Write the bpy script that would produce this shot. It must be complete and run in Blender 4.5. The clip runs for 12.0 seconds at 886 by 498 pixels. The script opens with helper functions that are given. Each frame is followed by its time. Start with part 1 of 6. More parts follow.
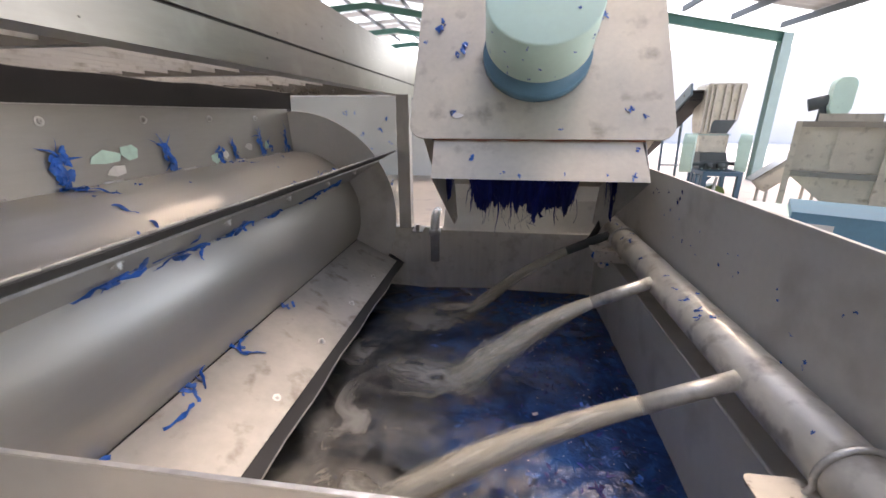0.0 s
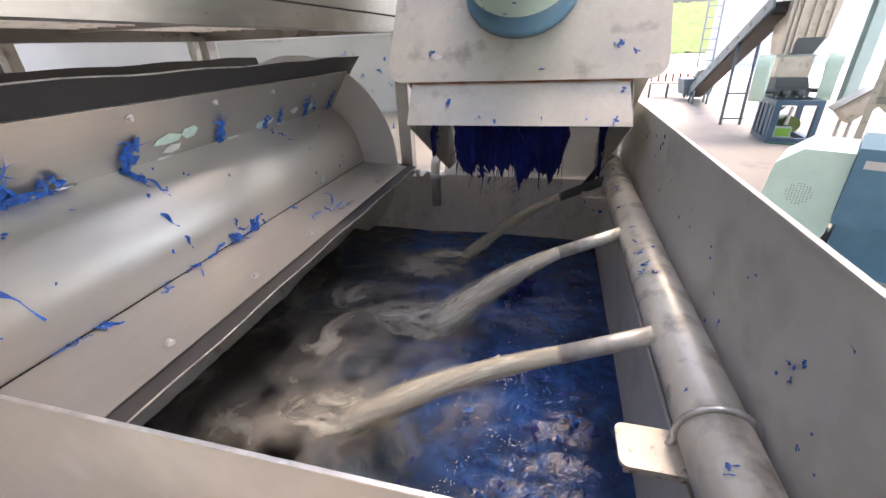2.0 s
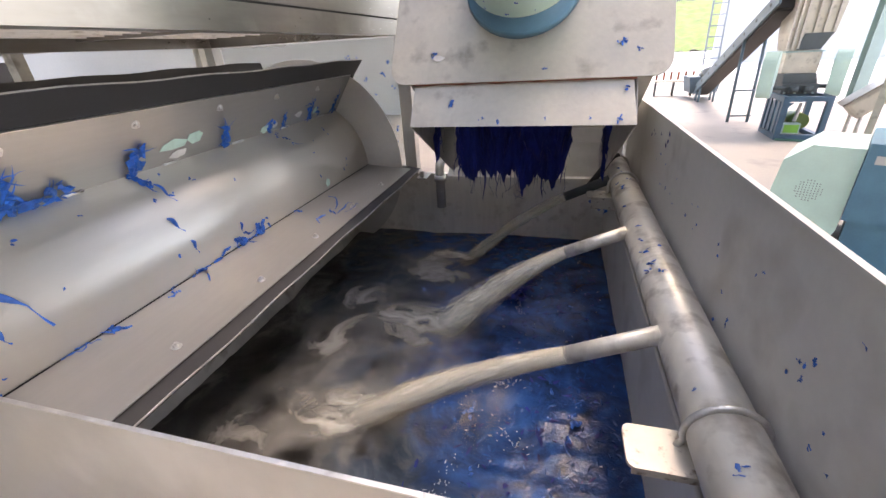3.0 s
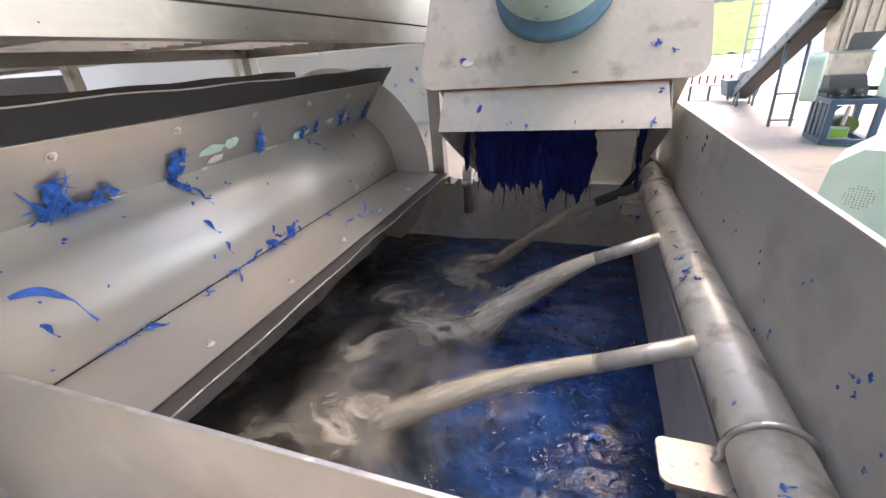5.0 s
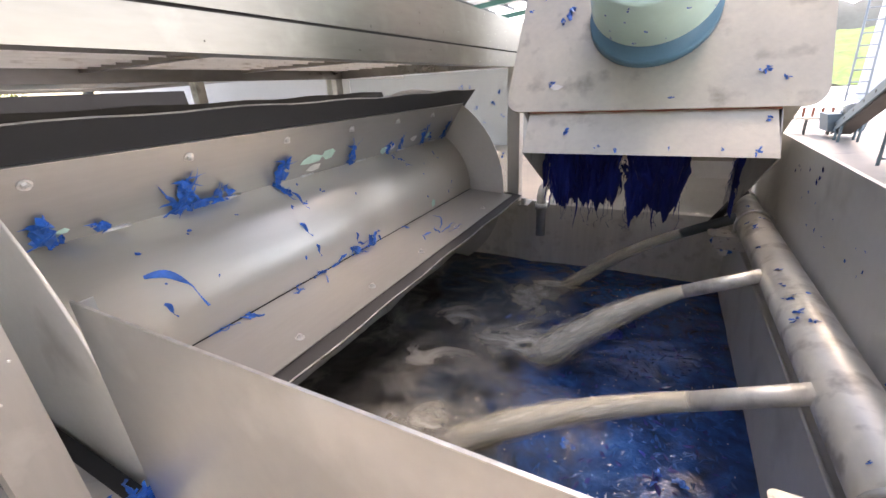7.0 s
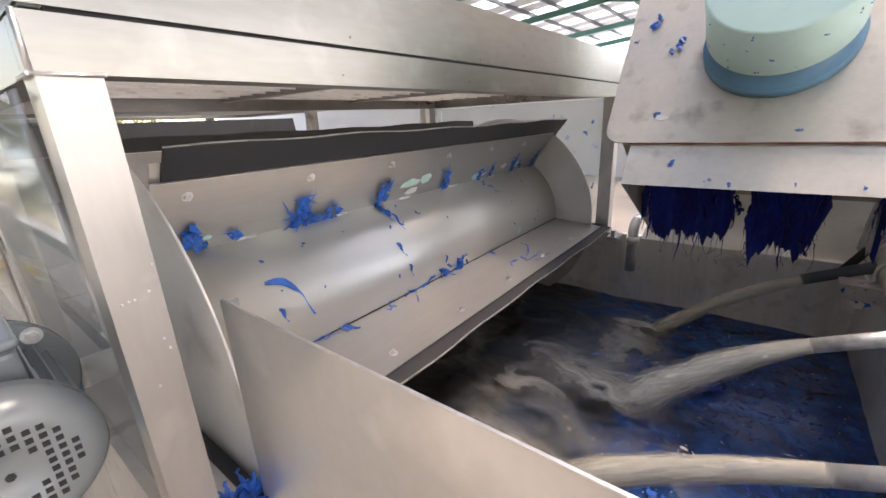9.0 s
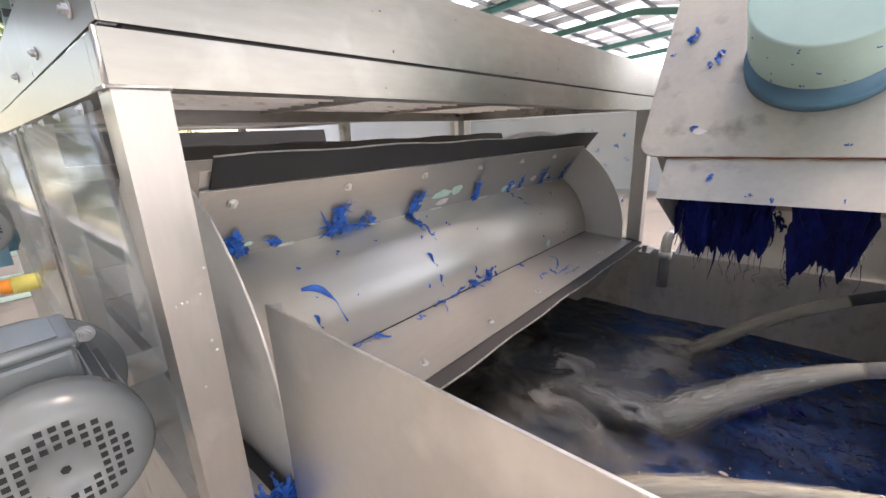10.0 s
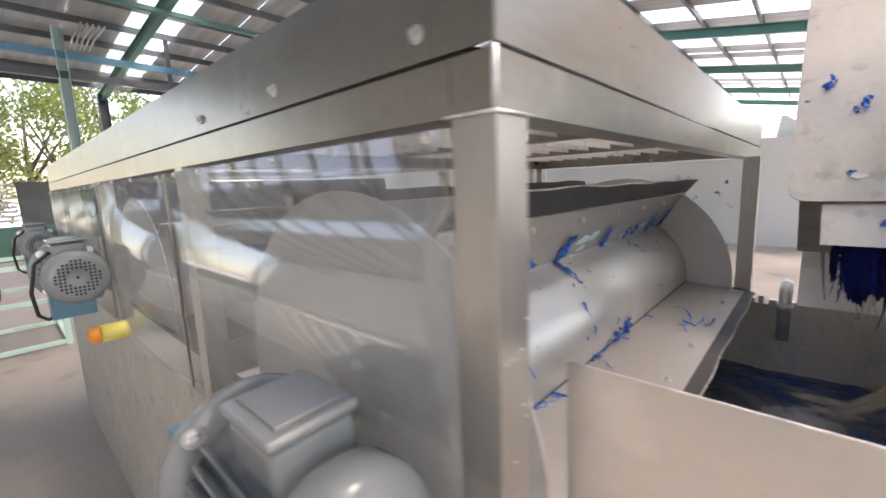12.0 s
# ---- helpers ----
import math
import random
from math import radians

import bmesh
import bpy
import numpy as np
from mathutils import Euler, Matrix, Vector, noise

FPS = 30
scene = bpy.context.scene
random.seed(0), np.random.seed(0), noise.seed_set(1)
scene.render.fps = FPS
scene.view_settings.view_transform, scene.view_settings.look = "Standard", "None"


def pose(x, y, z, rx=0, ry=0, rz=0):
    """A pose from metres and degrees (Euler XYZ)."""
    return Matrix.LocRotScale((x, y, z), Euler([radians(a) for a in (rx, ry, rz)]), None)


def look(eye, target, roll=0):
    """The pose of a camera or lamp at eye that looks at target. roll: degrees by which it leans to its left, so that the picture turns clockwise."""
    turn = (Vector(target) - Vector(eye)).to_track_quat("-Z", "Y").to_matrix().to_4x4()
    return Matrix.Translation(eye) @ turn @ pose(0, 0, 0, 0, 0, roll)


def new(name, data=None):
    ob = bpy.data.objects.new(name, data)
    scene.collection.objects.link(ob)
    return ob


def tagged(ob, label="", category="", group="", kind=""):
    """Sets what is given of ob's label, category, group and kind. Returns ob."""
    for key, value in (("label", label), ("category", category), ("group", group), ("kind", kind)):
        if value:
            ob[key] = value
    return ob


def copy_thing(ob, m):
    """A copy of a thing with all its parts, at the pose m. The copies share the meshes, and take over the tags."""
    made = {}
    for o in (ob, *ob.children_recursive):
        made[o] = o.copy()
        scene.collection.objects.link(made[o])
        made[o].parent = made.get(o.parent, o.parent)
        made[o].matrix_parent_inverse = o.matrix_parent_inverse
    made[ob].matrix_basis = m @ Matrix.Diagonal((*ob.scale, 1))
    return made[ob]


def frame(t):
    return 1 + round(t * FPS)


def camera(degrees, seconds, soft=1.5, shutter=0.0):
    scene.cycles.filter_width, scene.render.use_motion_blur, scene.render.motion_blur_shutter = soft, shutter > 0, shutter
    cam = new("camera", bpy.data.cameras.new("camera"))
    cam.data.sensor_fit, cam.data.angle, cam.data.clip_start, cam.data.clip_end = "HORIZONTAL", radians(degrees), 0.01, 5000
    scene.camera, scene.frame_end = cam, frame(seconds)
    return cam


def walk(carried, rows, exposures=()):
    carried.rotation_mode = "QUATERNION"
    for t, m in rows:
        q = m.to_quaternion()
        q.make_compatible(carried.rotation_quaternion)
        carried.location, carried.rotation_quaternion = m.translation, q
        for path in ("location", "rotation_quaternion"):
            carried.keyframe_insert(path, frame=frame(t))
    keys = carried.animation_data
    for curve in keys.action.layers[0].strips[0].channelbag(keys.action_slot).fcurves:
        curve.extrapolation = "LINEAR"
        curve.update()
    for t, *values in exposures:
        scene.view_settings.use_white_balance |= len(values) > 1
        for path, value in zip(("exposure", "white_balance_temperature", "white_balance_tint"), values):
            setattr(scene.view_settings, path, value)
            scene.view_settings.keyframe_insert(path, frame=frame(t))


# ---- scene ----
cam = camera(94.7, 12.0, 1.5, 0.3)
PATH = [
    (0, (0.446, -0.104, 1.728), (0.188, 1.778, 1.103), 0.0),
    (0.5, (0.549, -0.065, 1.739), (0.242, 1.751, 0.96), 0.1),
    (1, (0.617, -0.059, 1.745), (0.213, 1.695, 0.875), -0.8),
    (1.5, (0.653, -0.073, 1.755), (0.201, 1.654, 0.853), -1.6),
    (2, (0.667, -0.078, 1.759), (0.193, 1.646, 0.862), -2.4),
    (2.5, (0.668, -0.079, 1.758), (0.179, 1.643, 0.866), -3.0),
    (3, (0.671, -0.076, 1.756), (0.167, 1.645, 0.87), -3.5),
    (5, (0.669, -0.076, 1.75), (0.041, 1.622, 0.9), -4.5),
    (5.5, (0.644, -0.084, 1.746), (-0.055, 1.599, 0.922), -4.3),
    (6, (0.624, -0.098, 1.749), (-0.144, 1.568, 0.954), -3.9),
    (6.5, (0.624, -0.109, 1.745), (-0.205, 1.542, 0.979), -3.5),
    (8.5, (0.582, -0.132, 1.745), (-0.523, 1.407, 1.103), -2.9),
    (9, (0.572, -0.152, 1.749), (-0.616, 1.339, 1.146), -2.7),
    (9.5, (0.558, -0.166, 1.751), (-0.687, 1.291, 1.179), -2.4),
    (10, (0.553, -0.171, 1.75), (-0.724, 1.269, 1.203), -2.3),
    (10.5, (0.556, -0.171, 1.748), (-0.743, 1.259, 1.23), -2.2),
    (11, (0.554, -0.17, 1.749), (-0.761, 1.251, 1.25), -2.1),
    (11.5, (0.482, -0.212, 1.751), (-0.882, 1.185, 1.322), -1.9),
    (12, (0.222, -0.377, 1.744), (-1.111, 1.081, 1.434), -2.2),
]
KELVIN, TINT, SKY = 8100, 22, 0.15
STOPS = ((0.0, 2.22), (1.0, 2.52), (2.5, 2.57), (6.5, 2.60), (8.5, 2.55), (9.5, 2.46), (11.0, 2.42), (12.0, 2.36))
walk(cam, [(t, look(eye, target, roll)) for t, eye, target, roll in PATH], exposures=[(t, e, KELVIN, TINT) for t, e in STOPS])

# ---- light ----
world = bpy.data.worlds.new("overcast_sky")
scene.world = world
world.use_nodes = True
wn = world.node_tree.nodes
sky = wn.new("ShaderNodeTexSky")
sky.sky_type, sky.sun_disc = "NISHITA", False
sky.sun_elevation, sky.sun_rotation = radians(58), radians(35)
sky.dust_density, sky.ozone_density = 1.2, 1.0
world.node_tree.links.new(sky.outputs[0], wn["Background"].inputs[0])
wn["Background"].inputs[1].default_value = SKY
sun = new("sun", bpy.data.lights.new("sun", "SUN"))
sun.data.energy, sun.data.angle, sun.data.color = 0.85, radians(28), (1.0, 0.98, 0.95)
sun.matrix_world = look((12, 17, 34), (0, 0, 0))


# ---- mesh helpers ----
def box(bm, x0, x1, y0, y1, z0, z1, m=None):
    vs = [bm.verts.new((x, y, z)) for x in (x0, x1) for y in (y0, y1) for z in (z0, z1)]
    for q in ((0, 1, 3, 2), (4, 6, 7, 5), (0, 4, 5, 1), (2, 3, 7, 6), (0, 2, 6, 4), (1, 5, 7, 3)):
        bm.faces.new([vs[i] for i in q])
    if m is not None:
        bmesh.ops.transform(bm, matrix=m, verts=vs)
    return vs


def rod(bm, a, b, r0, r1=None, seg=16, caps=True):
    a, b = Vector(a), Vector(b)
    r1 = r0 if r1 is None else r1
    d = (b - a).normalized()
    u = d.orthogonal().normalized()
    w = d.cross(u)
    ring = lambda c, r: [bm.verts.new(c + r * (math.cos(2 * math.pi * i / seg) * u + math.sin(2 * math.pi * i / seg) * w)) for i in range(seg)]
    ra, rb = ring(a, r0), ring(b, r1)
    for i in range(seg):
        bm.faces.new((ra[i], ra[(i + 1) % seg], rb[(i + 1) % seg], rb[i])).smooth = True
    if caps:
        bm.faces.new(ra[::-1]), bm.faces.new(rb)
    return ra + rb


def lathe(bm, a, d, profile, seg=32):
    """A turned body: profile of (distance along d from a, radius)."""
    a, d = Vector(a), Vector(d).normalized()
    u = d.orthogonal().normalized()
    w = d.cross(u)
    rings = []
    for s, r in profile:
        rings.append([bm.verts.new(a + d * s + max(r, 0.0004) * (math.cos(2 * math.pi * i / seg) * u + math.sin(2 * math.pi * i / seg) * w)) for i in range(seg)])
    for p, q in zip(rings, rings[1:]):
        for i in range(seg):
            bm.faces.new((p[i], p[(i + 1) % seg], q[(i + 1) % seg], q[i])).smooth = True
    bm.faces.new(rings[0][::-1]), bm.faces.new(rings[-1])


def tube(bm, pts, r, seg=10):
    pts = [Vector(p) for p in pts]
    rings, u = [], None
    for i, p in enumerate(pts):
        d = (pts[min(i + 1, len(pts) - 1)] - pts[max(i - 1, 0)]).normalized()
        u = d.orthogonal().normalized() if u is None else (u - d * u.dot(d)).normalized()
        w = d.cross(u)
        rr = r[i] if isinstance(r, (list, tuple)) else r
        rings.append([bm.verts.new(p + rr * (math.cos(2 * math.pi * k / seg) * u + math.sin(2 * math.pi * k / seg) * w)) for k in range(seg)])
    for p, q in zip(rings, rings[1:]):
        for k in range(seg):
            bm.faces.new((p[k], p[(k + 1) % seg], q[(k + 1) % seg], q[k])).smooth = True
    bm.faces.new(rings[0][::-1]), bm.faces.new(rings[-1])


def prism(bm, outline, m, depth):
    """A plate: an outline in its own x, y, with a thickness along z, laid out by the pose m."""
    lo = [bm.verts.new(m @ Vector((x, y, 0))) for x, y in outline]
    hi = [bm.verts.new(m @ Vector((x, y, depth))) for x, y in outline]
    n = len(outline)
    bm.faces.new(lo[::-1]), bm.faces.new(hi)
    for i in range(n):
        bm.faces.new((lo[i], lo[(i + 1) % n], hi[(i + 1) % n], hi[i]))


def rounded(w0, w1, h0, h1, r, n=6):
    pts = []
    for cx, cy, a in ((w1 - r, h1 - r, 0), (w0 + r, h1 - r, 90), (w0 + r, h0 + r, 180), (w1 - r, h0 + r, 270)):
        pts += [(cx + r * math.cos(radians(a + 90 * i / n)), cy + r * math.sin(radians(a + 90 * i / n))) for i in range(n + 1)]
    return pts


def bevel(bm, width, seg=2):
    bmesh.ops.bevel(bm, geom=[e for e in bm.edges if len(e.link_faces) == 2 and e.calc_face_angle(0) > 0.6], offset=width, segments=seg, affect="EDGES", profile=0.5)


def ribbon(bm, pts, widths, side):
    side, rows = Vector(side), []
    for i, p in enumerate(pts):
        p = Vector(p)
        d = (Vector(pts[min(i + 1, len(pts) - 1)]) - Vector(pts[max(i - 1, 0)])).normalized()
        s = (side - d * side.dot(d))
        s = (s.normalized() if s.length > 1e-5 else d.orthogonal().normalized()) * widths[i] / 2
        rows.append((bm.verts.new(p - s), bm.verts.new(p + d.cross(s).normalized() * widths[i] * 0.18), bm.verts.new(p + s)))
    for a, b in zip(rows, rows[1:]):
        bm.faces.new((a[0], a[1], b[1], b[0])).smooth = True
        bm.faces.new((a[1], a[2], b[2], b[1])).smooth = True


def mesh_of(bm, name, material):
    me = bpy.data.meshes.new(name)
    bm.normal_update()
    bm.to_mesh(me)
    bm.free()
    me.materials.append(material)
    return me


def part(name, bm, material, parent=None, label=""):
    ob = new(name, mesh_of(bm, name, material))
    ob.parent = parent
    return tagged(ob, label)


def thing(name, label, category, m=None, group="", kind=""):
    ob = new(name)
    ob.empty_display_size = 0.1
    if m is not None:
        ob.matrix_world = m
    return tagged(ob, label, category, group, kind)


def structure(name, bm, material, label="", category=""):
    return tagged(part(name, bm, material), label, category, kind="structure")


# ---- materials ----
def material(name, colour, rough=0.5, metal=0.0, vary=0.12, size=6.0, bump=0.15, grain=60.0, stain=None, stretch=(1, 1, 1), amount=0.55, **more):
    """A surface with large soft variation, fine grain, relief, and stains where given."""
    mt = bpy.data.materials.new(name)
    mt.use_nodes = True
    nt = mt.node_tree
    n, l = nt.nodes, nt.links
    sh = n["Principled BSDF"]
    tc = n.new("ShaderNodeTexCoord")
    mp = n.new("ShaderNodeMapping")
    mp.inputs["Scale"].default_value = stretch
    l.new(tc.outputs["Object"], mp.inputs[0])
    big = n.new("ShaderNodeTexNoise")
    big.inputs["Scale"].default_value, big.inputs["Detail"].default_value = size, 6
    fine = n.new("ShaderNodeTexNoise")
    fine.inputs["Scale"].default_value, fine.inputs["Detail"].default_value = grain, 4
    l.new(mp.outputs[0], big.inputs["Vector"]), l.new(mp.outputs[0], fine.inputs["Vector"])
    add = n.new("ShaderNodeMath")
    add.operation = "MULTIPLY_ADD"
    add.inputs[1].default_value = 0.35
    l.new(fine.outputs[0], add.inputs[0]), l.new(big.outputs[0], add.inputs[2])
    ramp = n.new("ShaderNodeValToRGB")
    c = Vector(colour)
    ramp.color_ramp.elements[0].position, ramp.color_ramp.elements[1].position = 0.42, 0.92
    ramp.color_ramp.elements[0].color = (*(c * (1 - vary)), 1)
    ramp.color_ramp.elements[1].color = (*[min(1, v * (1 + vary)) for v in c], 1)
    l.new(add.outputs[0], ramp.inputs[0])
    out = ramp.outputs[0]
    if stain:
        spot = n.new("ShaderNodeTexNoise")
        spot.inputs["Scale"].default_value, spot.inputs["Detail"].default_value = size * 2.3, 9
        l.new(tc.outputs["Object"], spot.inputs["Vector"])
        sr = n.new("ShaderNodeValToRGB")
        sr.color_ramp.elements[0].position, sr.color_ramp.elements[1].position = amount, amount + 0.16
        l.new(spot.outputs[0], sr.inputs[0])
        mix = n.new("ShaderNodeMix")
        mix.data_type = "RGBA"
        mix.inputs["B"].default_value = (*stain, 1)
        l.new(sr.outputs[0], mix.inputs["Factor"]), l.new(out, mix.inputs["A"])
        out = mix.outputs["Result"]
    l.new(out, sh.inputs["Base Color"])
    rr = n.new("ShaderNodeMapRange")
    rr.inputs["To Min"].default_value, rr.inputs["To Max"].default_value = max(0.03, rough * 0.75), min(1, rough * 1.3)
    l.new(add.outputs[0], rr.inputs[0]), l.new(rr.outputs[0], sh.inputs["Roughness"])
    bp = n.new("ShaderNodeBump")
    bp.inputs["Strength"].default_value, bp.inputs["Distance"].default_value = bump, 0.002
    l.new(fine.outputs[0], bp.inputs["Height"]), l.new(bp.outputs[0], sh.inputs["Normal"])
    sh.inputs["Metallic"].default_value = metal
    for key, value in more.items():
        sh.inputs[key.replace("_", " ")].default_value = value
    return mt


STEEL = material("brushed_stainless", (0.45, 0.432, 0.405), 0.40, 0.72, 0.10, 5, 0.10, 90, stretch=(1, 0.15, 1))
STEEL_CORE = material("rolled_stainless", (0.67, 0.625, 0.555), 0.36, 0.62, 0.05, 5, 0.0, 90, stain=(0.67, 0.61, 0.54), amount=0.60, stretch=(1, 0.12, 1), Anisotropic=0.55, Anisotropic_Rotation=0.25)
tn = STEEL_CORE.node_tree.nodes.new("ShaderNodeTangent")
tn.direction_type, tn.axis = "RADIAL", "Y"
STEEL_CORE.node_tree.links.new(tn.outputs[0], STEEL_CORE.node_tree.nodes["Principled BSDF"].inputs["Tangent"])
STEEL_HOOD = material("satin_stainless", (0.335, 0.308, 0.277), 0.27, 0.95, 0.18, 4, 0.03, 80, stain=(0.395, 0.367, 0.335), amount=0.56, stretch=(1, 0.2, 1))
STEEL_POST = material("satin_post_stainless", (0.50, 0.475, 0.44), 0.34, 0.85, 0.12, 5, 0.05, 80, stain=(0.58, 0.555, 0.52), amount=0.58, stretch=(1, 1, 0.2))
STEEL_FRONT = material("smeared_front_stainless", (0.63, 0.62, 0.60), 0.31, 0.85, 0.08, 2.5, 0.04, 60, stain=(0.80, 0.79, 0.77), amount=0.60)
STEEL_WET = material("wet_dirty_stainless", (0.45, 0.43, 0.395), 0.46, 0.3, 0.16, 7, 0.2, 50, stain=(0.26, 0.225, 0.185), amount=0.58)
STEEL_TANK = material("dull_tank_stainless", (0.66, 0.63, 0.585), 0.50, 0.3, 0.08, 3, 0.10, 70, stain=(0.53, 0.495, 0.45), amount=0.55)
STEEL_PIPE = material("stained_pipe_stainless", (0.78, 0.74, 0.66), 0.36, 0.45, 0.22, 9, 0.25, 55, stain=(0.48, 0.43, 0.36), amount=0.52, stretch=(1, 0.5, 1))
STEEL_PLATE = material("grimy_cover_stainless", (0.61, 0.56, 0.475), 0.46, 0.5, 0.14, 5, 0.25, 60, stain=(0.38, 0.335, 0.275), amount=0.575)
STEEL_RUST = material("rust_flecked_stainless", (0.62, 0.57, 0.50), 0.45, 0.4, 0.1, 32, 0.2, 60, stain=(0.20, 0.13, 0.08), amount=0.56)
WELD = material("bright_weld", (0.75, 0.74, 0.72), 0.35, 1.0, 0.2, 40, 0.6, 200)
RUBBER = material("black_rubber", (0.030, 0.029, 0.030), 0.6, 0.0, 0.2, 8, 0.2, 120)
BLUE = material("blue_plastic_film", (0.008, 0.125, 0.50), 0.32, 0.0, 0.5, 30, 0.4, 90)
NAVY = material("dark_blue_wet_film", (0.007, 0.018, 0.155), 0.45, 0.0, 0.75, 18, 0.3, 70, stretch=(1, 1, 0.2), Specular_IOR_Level=0.16)
MINT_FILM = material("mint_plastic_flake", (0.58, 0.80, 0.70), 0.35, 0.0, 0.1, 30, 0.3, 90)
WHITE_FILM = material("white_plastic_flake", (0.80, 0.77, 0.74), 0.4, 0.0, 0.1, 30, 0.3, 90)
MINT = material("mint_enamel", (0.64, 0.87, 0.76), 0.34, 0.0, 0.05, 6, 0.06, 60, stain=(0.30, 0.45, 0.42), amount=0.68)
NAVY_FRAME = material("dark_blue_frame_enamel", (0.045, 0.11, 0.17), 0.4, 0.0, 0.15, 6, 0.1, 60)
SEA = material("blue_enamel", (0.10, 0.25, 0.35), 0.38, 0.0, 0.12, 6, 0.08, 60)
GREY = material("grey_motor_enamel", (0.215, 0.232, 0.230), 0.16, 0.0, 0.03, 20, 0.03, 120)
RUST = material("red_brown_rust", (0.26, 0.085, 0.045), 0.7, 0.0, 0.4, 40, 0.4, 120)
STEEL_SLAT = material("tan_stained_slat", (0.78, 0.74, 0.68), 0.36, 0.55, 0.15, 8, 0.05, 60, stain=(0.52, 0.46, 0.39), stretch=(1, 0.15, 1), amount=0.55)
BARE_SPOT = material("dull_splash_mark", (0.14, 0.125, 0.11), 0.6)
DARK = material("dark_hollow", (0.02, 0.02, 0.02), 0.7)
CONCRETE = material("worn_concrete_floor", (0.40, 0.355, 0.305), 0.6, 0.0, 0.14, 0.8, 0.3, 25, stain=(0.27, 0.245, 0.22), amount=0.58)
WHITE_GROUND = material("pale_yard_concrete", (0.70, 0.68, 0.65), 0.7, 0.0, 0.08, 0.4, 0.3, 12)
ROOFSHEET = material("grey_roof_sheet", (0.42, 0.43, 0.42), 0.55, 0.2, 0.12, 1, 0.1, 12)
PURLIN = material("dark_steel_purlin", (0.10, 0.115, 0.12), 0.5, 0.3, 0.15, 2, 0.1, 20)
GREEN_STEEL = material("green_painted_steel", (0.07, 0.20, 0.155), 0.45, 0.0, 0.12, 3, 0.1, 30)
PALE_STEEL = material("pale_green_painted_steel", (0.34, 0.46, 0.43), 0.45, 0.0, 0.1, 2, 0.1, 30)
BELT = material("dark_conveyor_belt", (0.05, 0.045, 0.045), 0.7, 0.0, 0.2, 5, 0.3, 40)

# ---- setting: floor, tank, hood ----
bm = bmesh.new()
box(bm, -22, 9.5, -9, 19, -0.3, 0)
structure("floor", bm, CONCRETE, "worn grey-brown concrete workshop floor")
bm = bmesh.new()
box(bm, -400, 400, -400, 500, -0.8, -0.02)
structure("ground", bm, WHITE_GROUND, "pale sunlit concrete yard outside the hall")

WATER_Z = 0.93
TX0, TX1 = -4.1, 0.95   # the tank's ends
Y0, Y1 = 0.058, 1.72    # inner faces of its side walls

tank = thing("washing_tank", "dull stainless steel float wash tank full of blue film", "tank")
bm = bmesh.new()
box(bm, 0.02, TX1, Y0 - 0.003, Y0, 0.06, 1.531)
box(bm, 0.02, 0.0225, Y0, Y0 + 0.02, 0.25, 1.528)
part("front_wall", bm, STEEL_FRONT, tank, "smooth upright stainless front sheet")
bm = bmesh.new()
box(bm, 0.02, TX1, Y0 - 0.0030, Y0 + 0.0003, 1.5312, 1.5326)
part("top_edge", bm, WELD, tank, "bright cut edge of the front sheet")
bm = bmesh.new()
box(bm, TX1, TX1 + 0.003, Y0 - 0.003, 1.9, 1.19, 1.555)
box(bm, TX1 - 0.0035, TX1 + 0.006, Y0 - 0.003, 1.9, 1.55, 1.556)
part("splash_wall", bm, STEEL_TANK, tank, "tall dull stainless splash wall with blue specks")
bm = bmesh.new()
box(bm, 0.89, TX1, Y0 + 0.001, Y1 - 0.001, 1.187, 1.19)
box(bm, 0.89, 0.893, Y0 + 0.001, Y1 - 0.001, 0.3, 1.186)
rod(bm, (0.8895, Y0 + 0.002, 1.192), (0.8895, Y1 - 0.002, 1.192), 0.004, seg=8)
part("side_wall", bm, STEEL_TANK, tank)
bm = bmesh.new()
box(bm, -0.95, TX1 - 0.001, Y1, Y1 + 0.003, 0.3, 1.222)
box(bm, -0.95, TX1 - 0.001, Y1, Y1 + 0.03, 1.222, 1.2255)
part("far_wall", bm, material("streaked_wall_stainless", (0.80, 0.77, 0.72), 0.45, 0.25, 0.14, 9, 0.1, 60, stain=(0.66, 0.62, 0.56), amount=0.54, stretch=(1, 1, 0.12)), tank, "wet grey stainless end wall of the tank")
bm = bmesh.new()
box(bm, TX0, 0.0, -0.0585, -0.0555, 0.06, 1.19)
box(bm, TX0, -0.0556, -0.0585, 0.035, 1.19, 1.194)
box(bm, -0.0556, 0.02, 0.0005, 0.035, 1.19, 1.194)
box(bm, 0.001, 0.02, -0.055, Y0 - 0.004, 0.25, 1.18)
part("long_wall", bm, STEEL_WET, tank, "long stainless side of the tank under the guards")
# black strip in place of the shaded gap between ledge and drum disc
bm = bmesh.new()
box(bm, TX0, 0.019, 0.0352, 0.0615, 1.182, 1.190)
part("dark_gap", bm, RUBBER, tank, "black strip standing in for the dark gap along the ledge")
bm = bmesh.new()
box(bm, TX0, TX1 - 0.07, 0.04, Y1 - 0.002, 0.3, 0.31)
part("tank_bottom", bm, STEEL_TANK, tank)
for x in (-4.0, -2.6, -1.2, 0.1, 0.85):
    for y in (0.0 if x < 0 else 0.1, 1.6):
        bm = bmesh.new()
        box(bm, x - 0.04, x + 0.04, y - 0.04, y + 0.04, 0, 0.3)
        part("leg", bm, STEEL_TANK, tank)


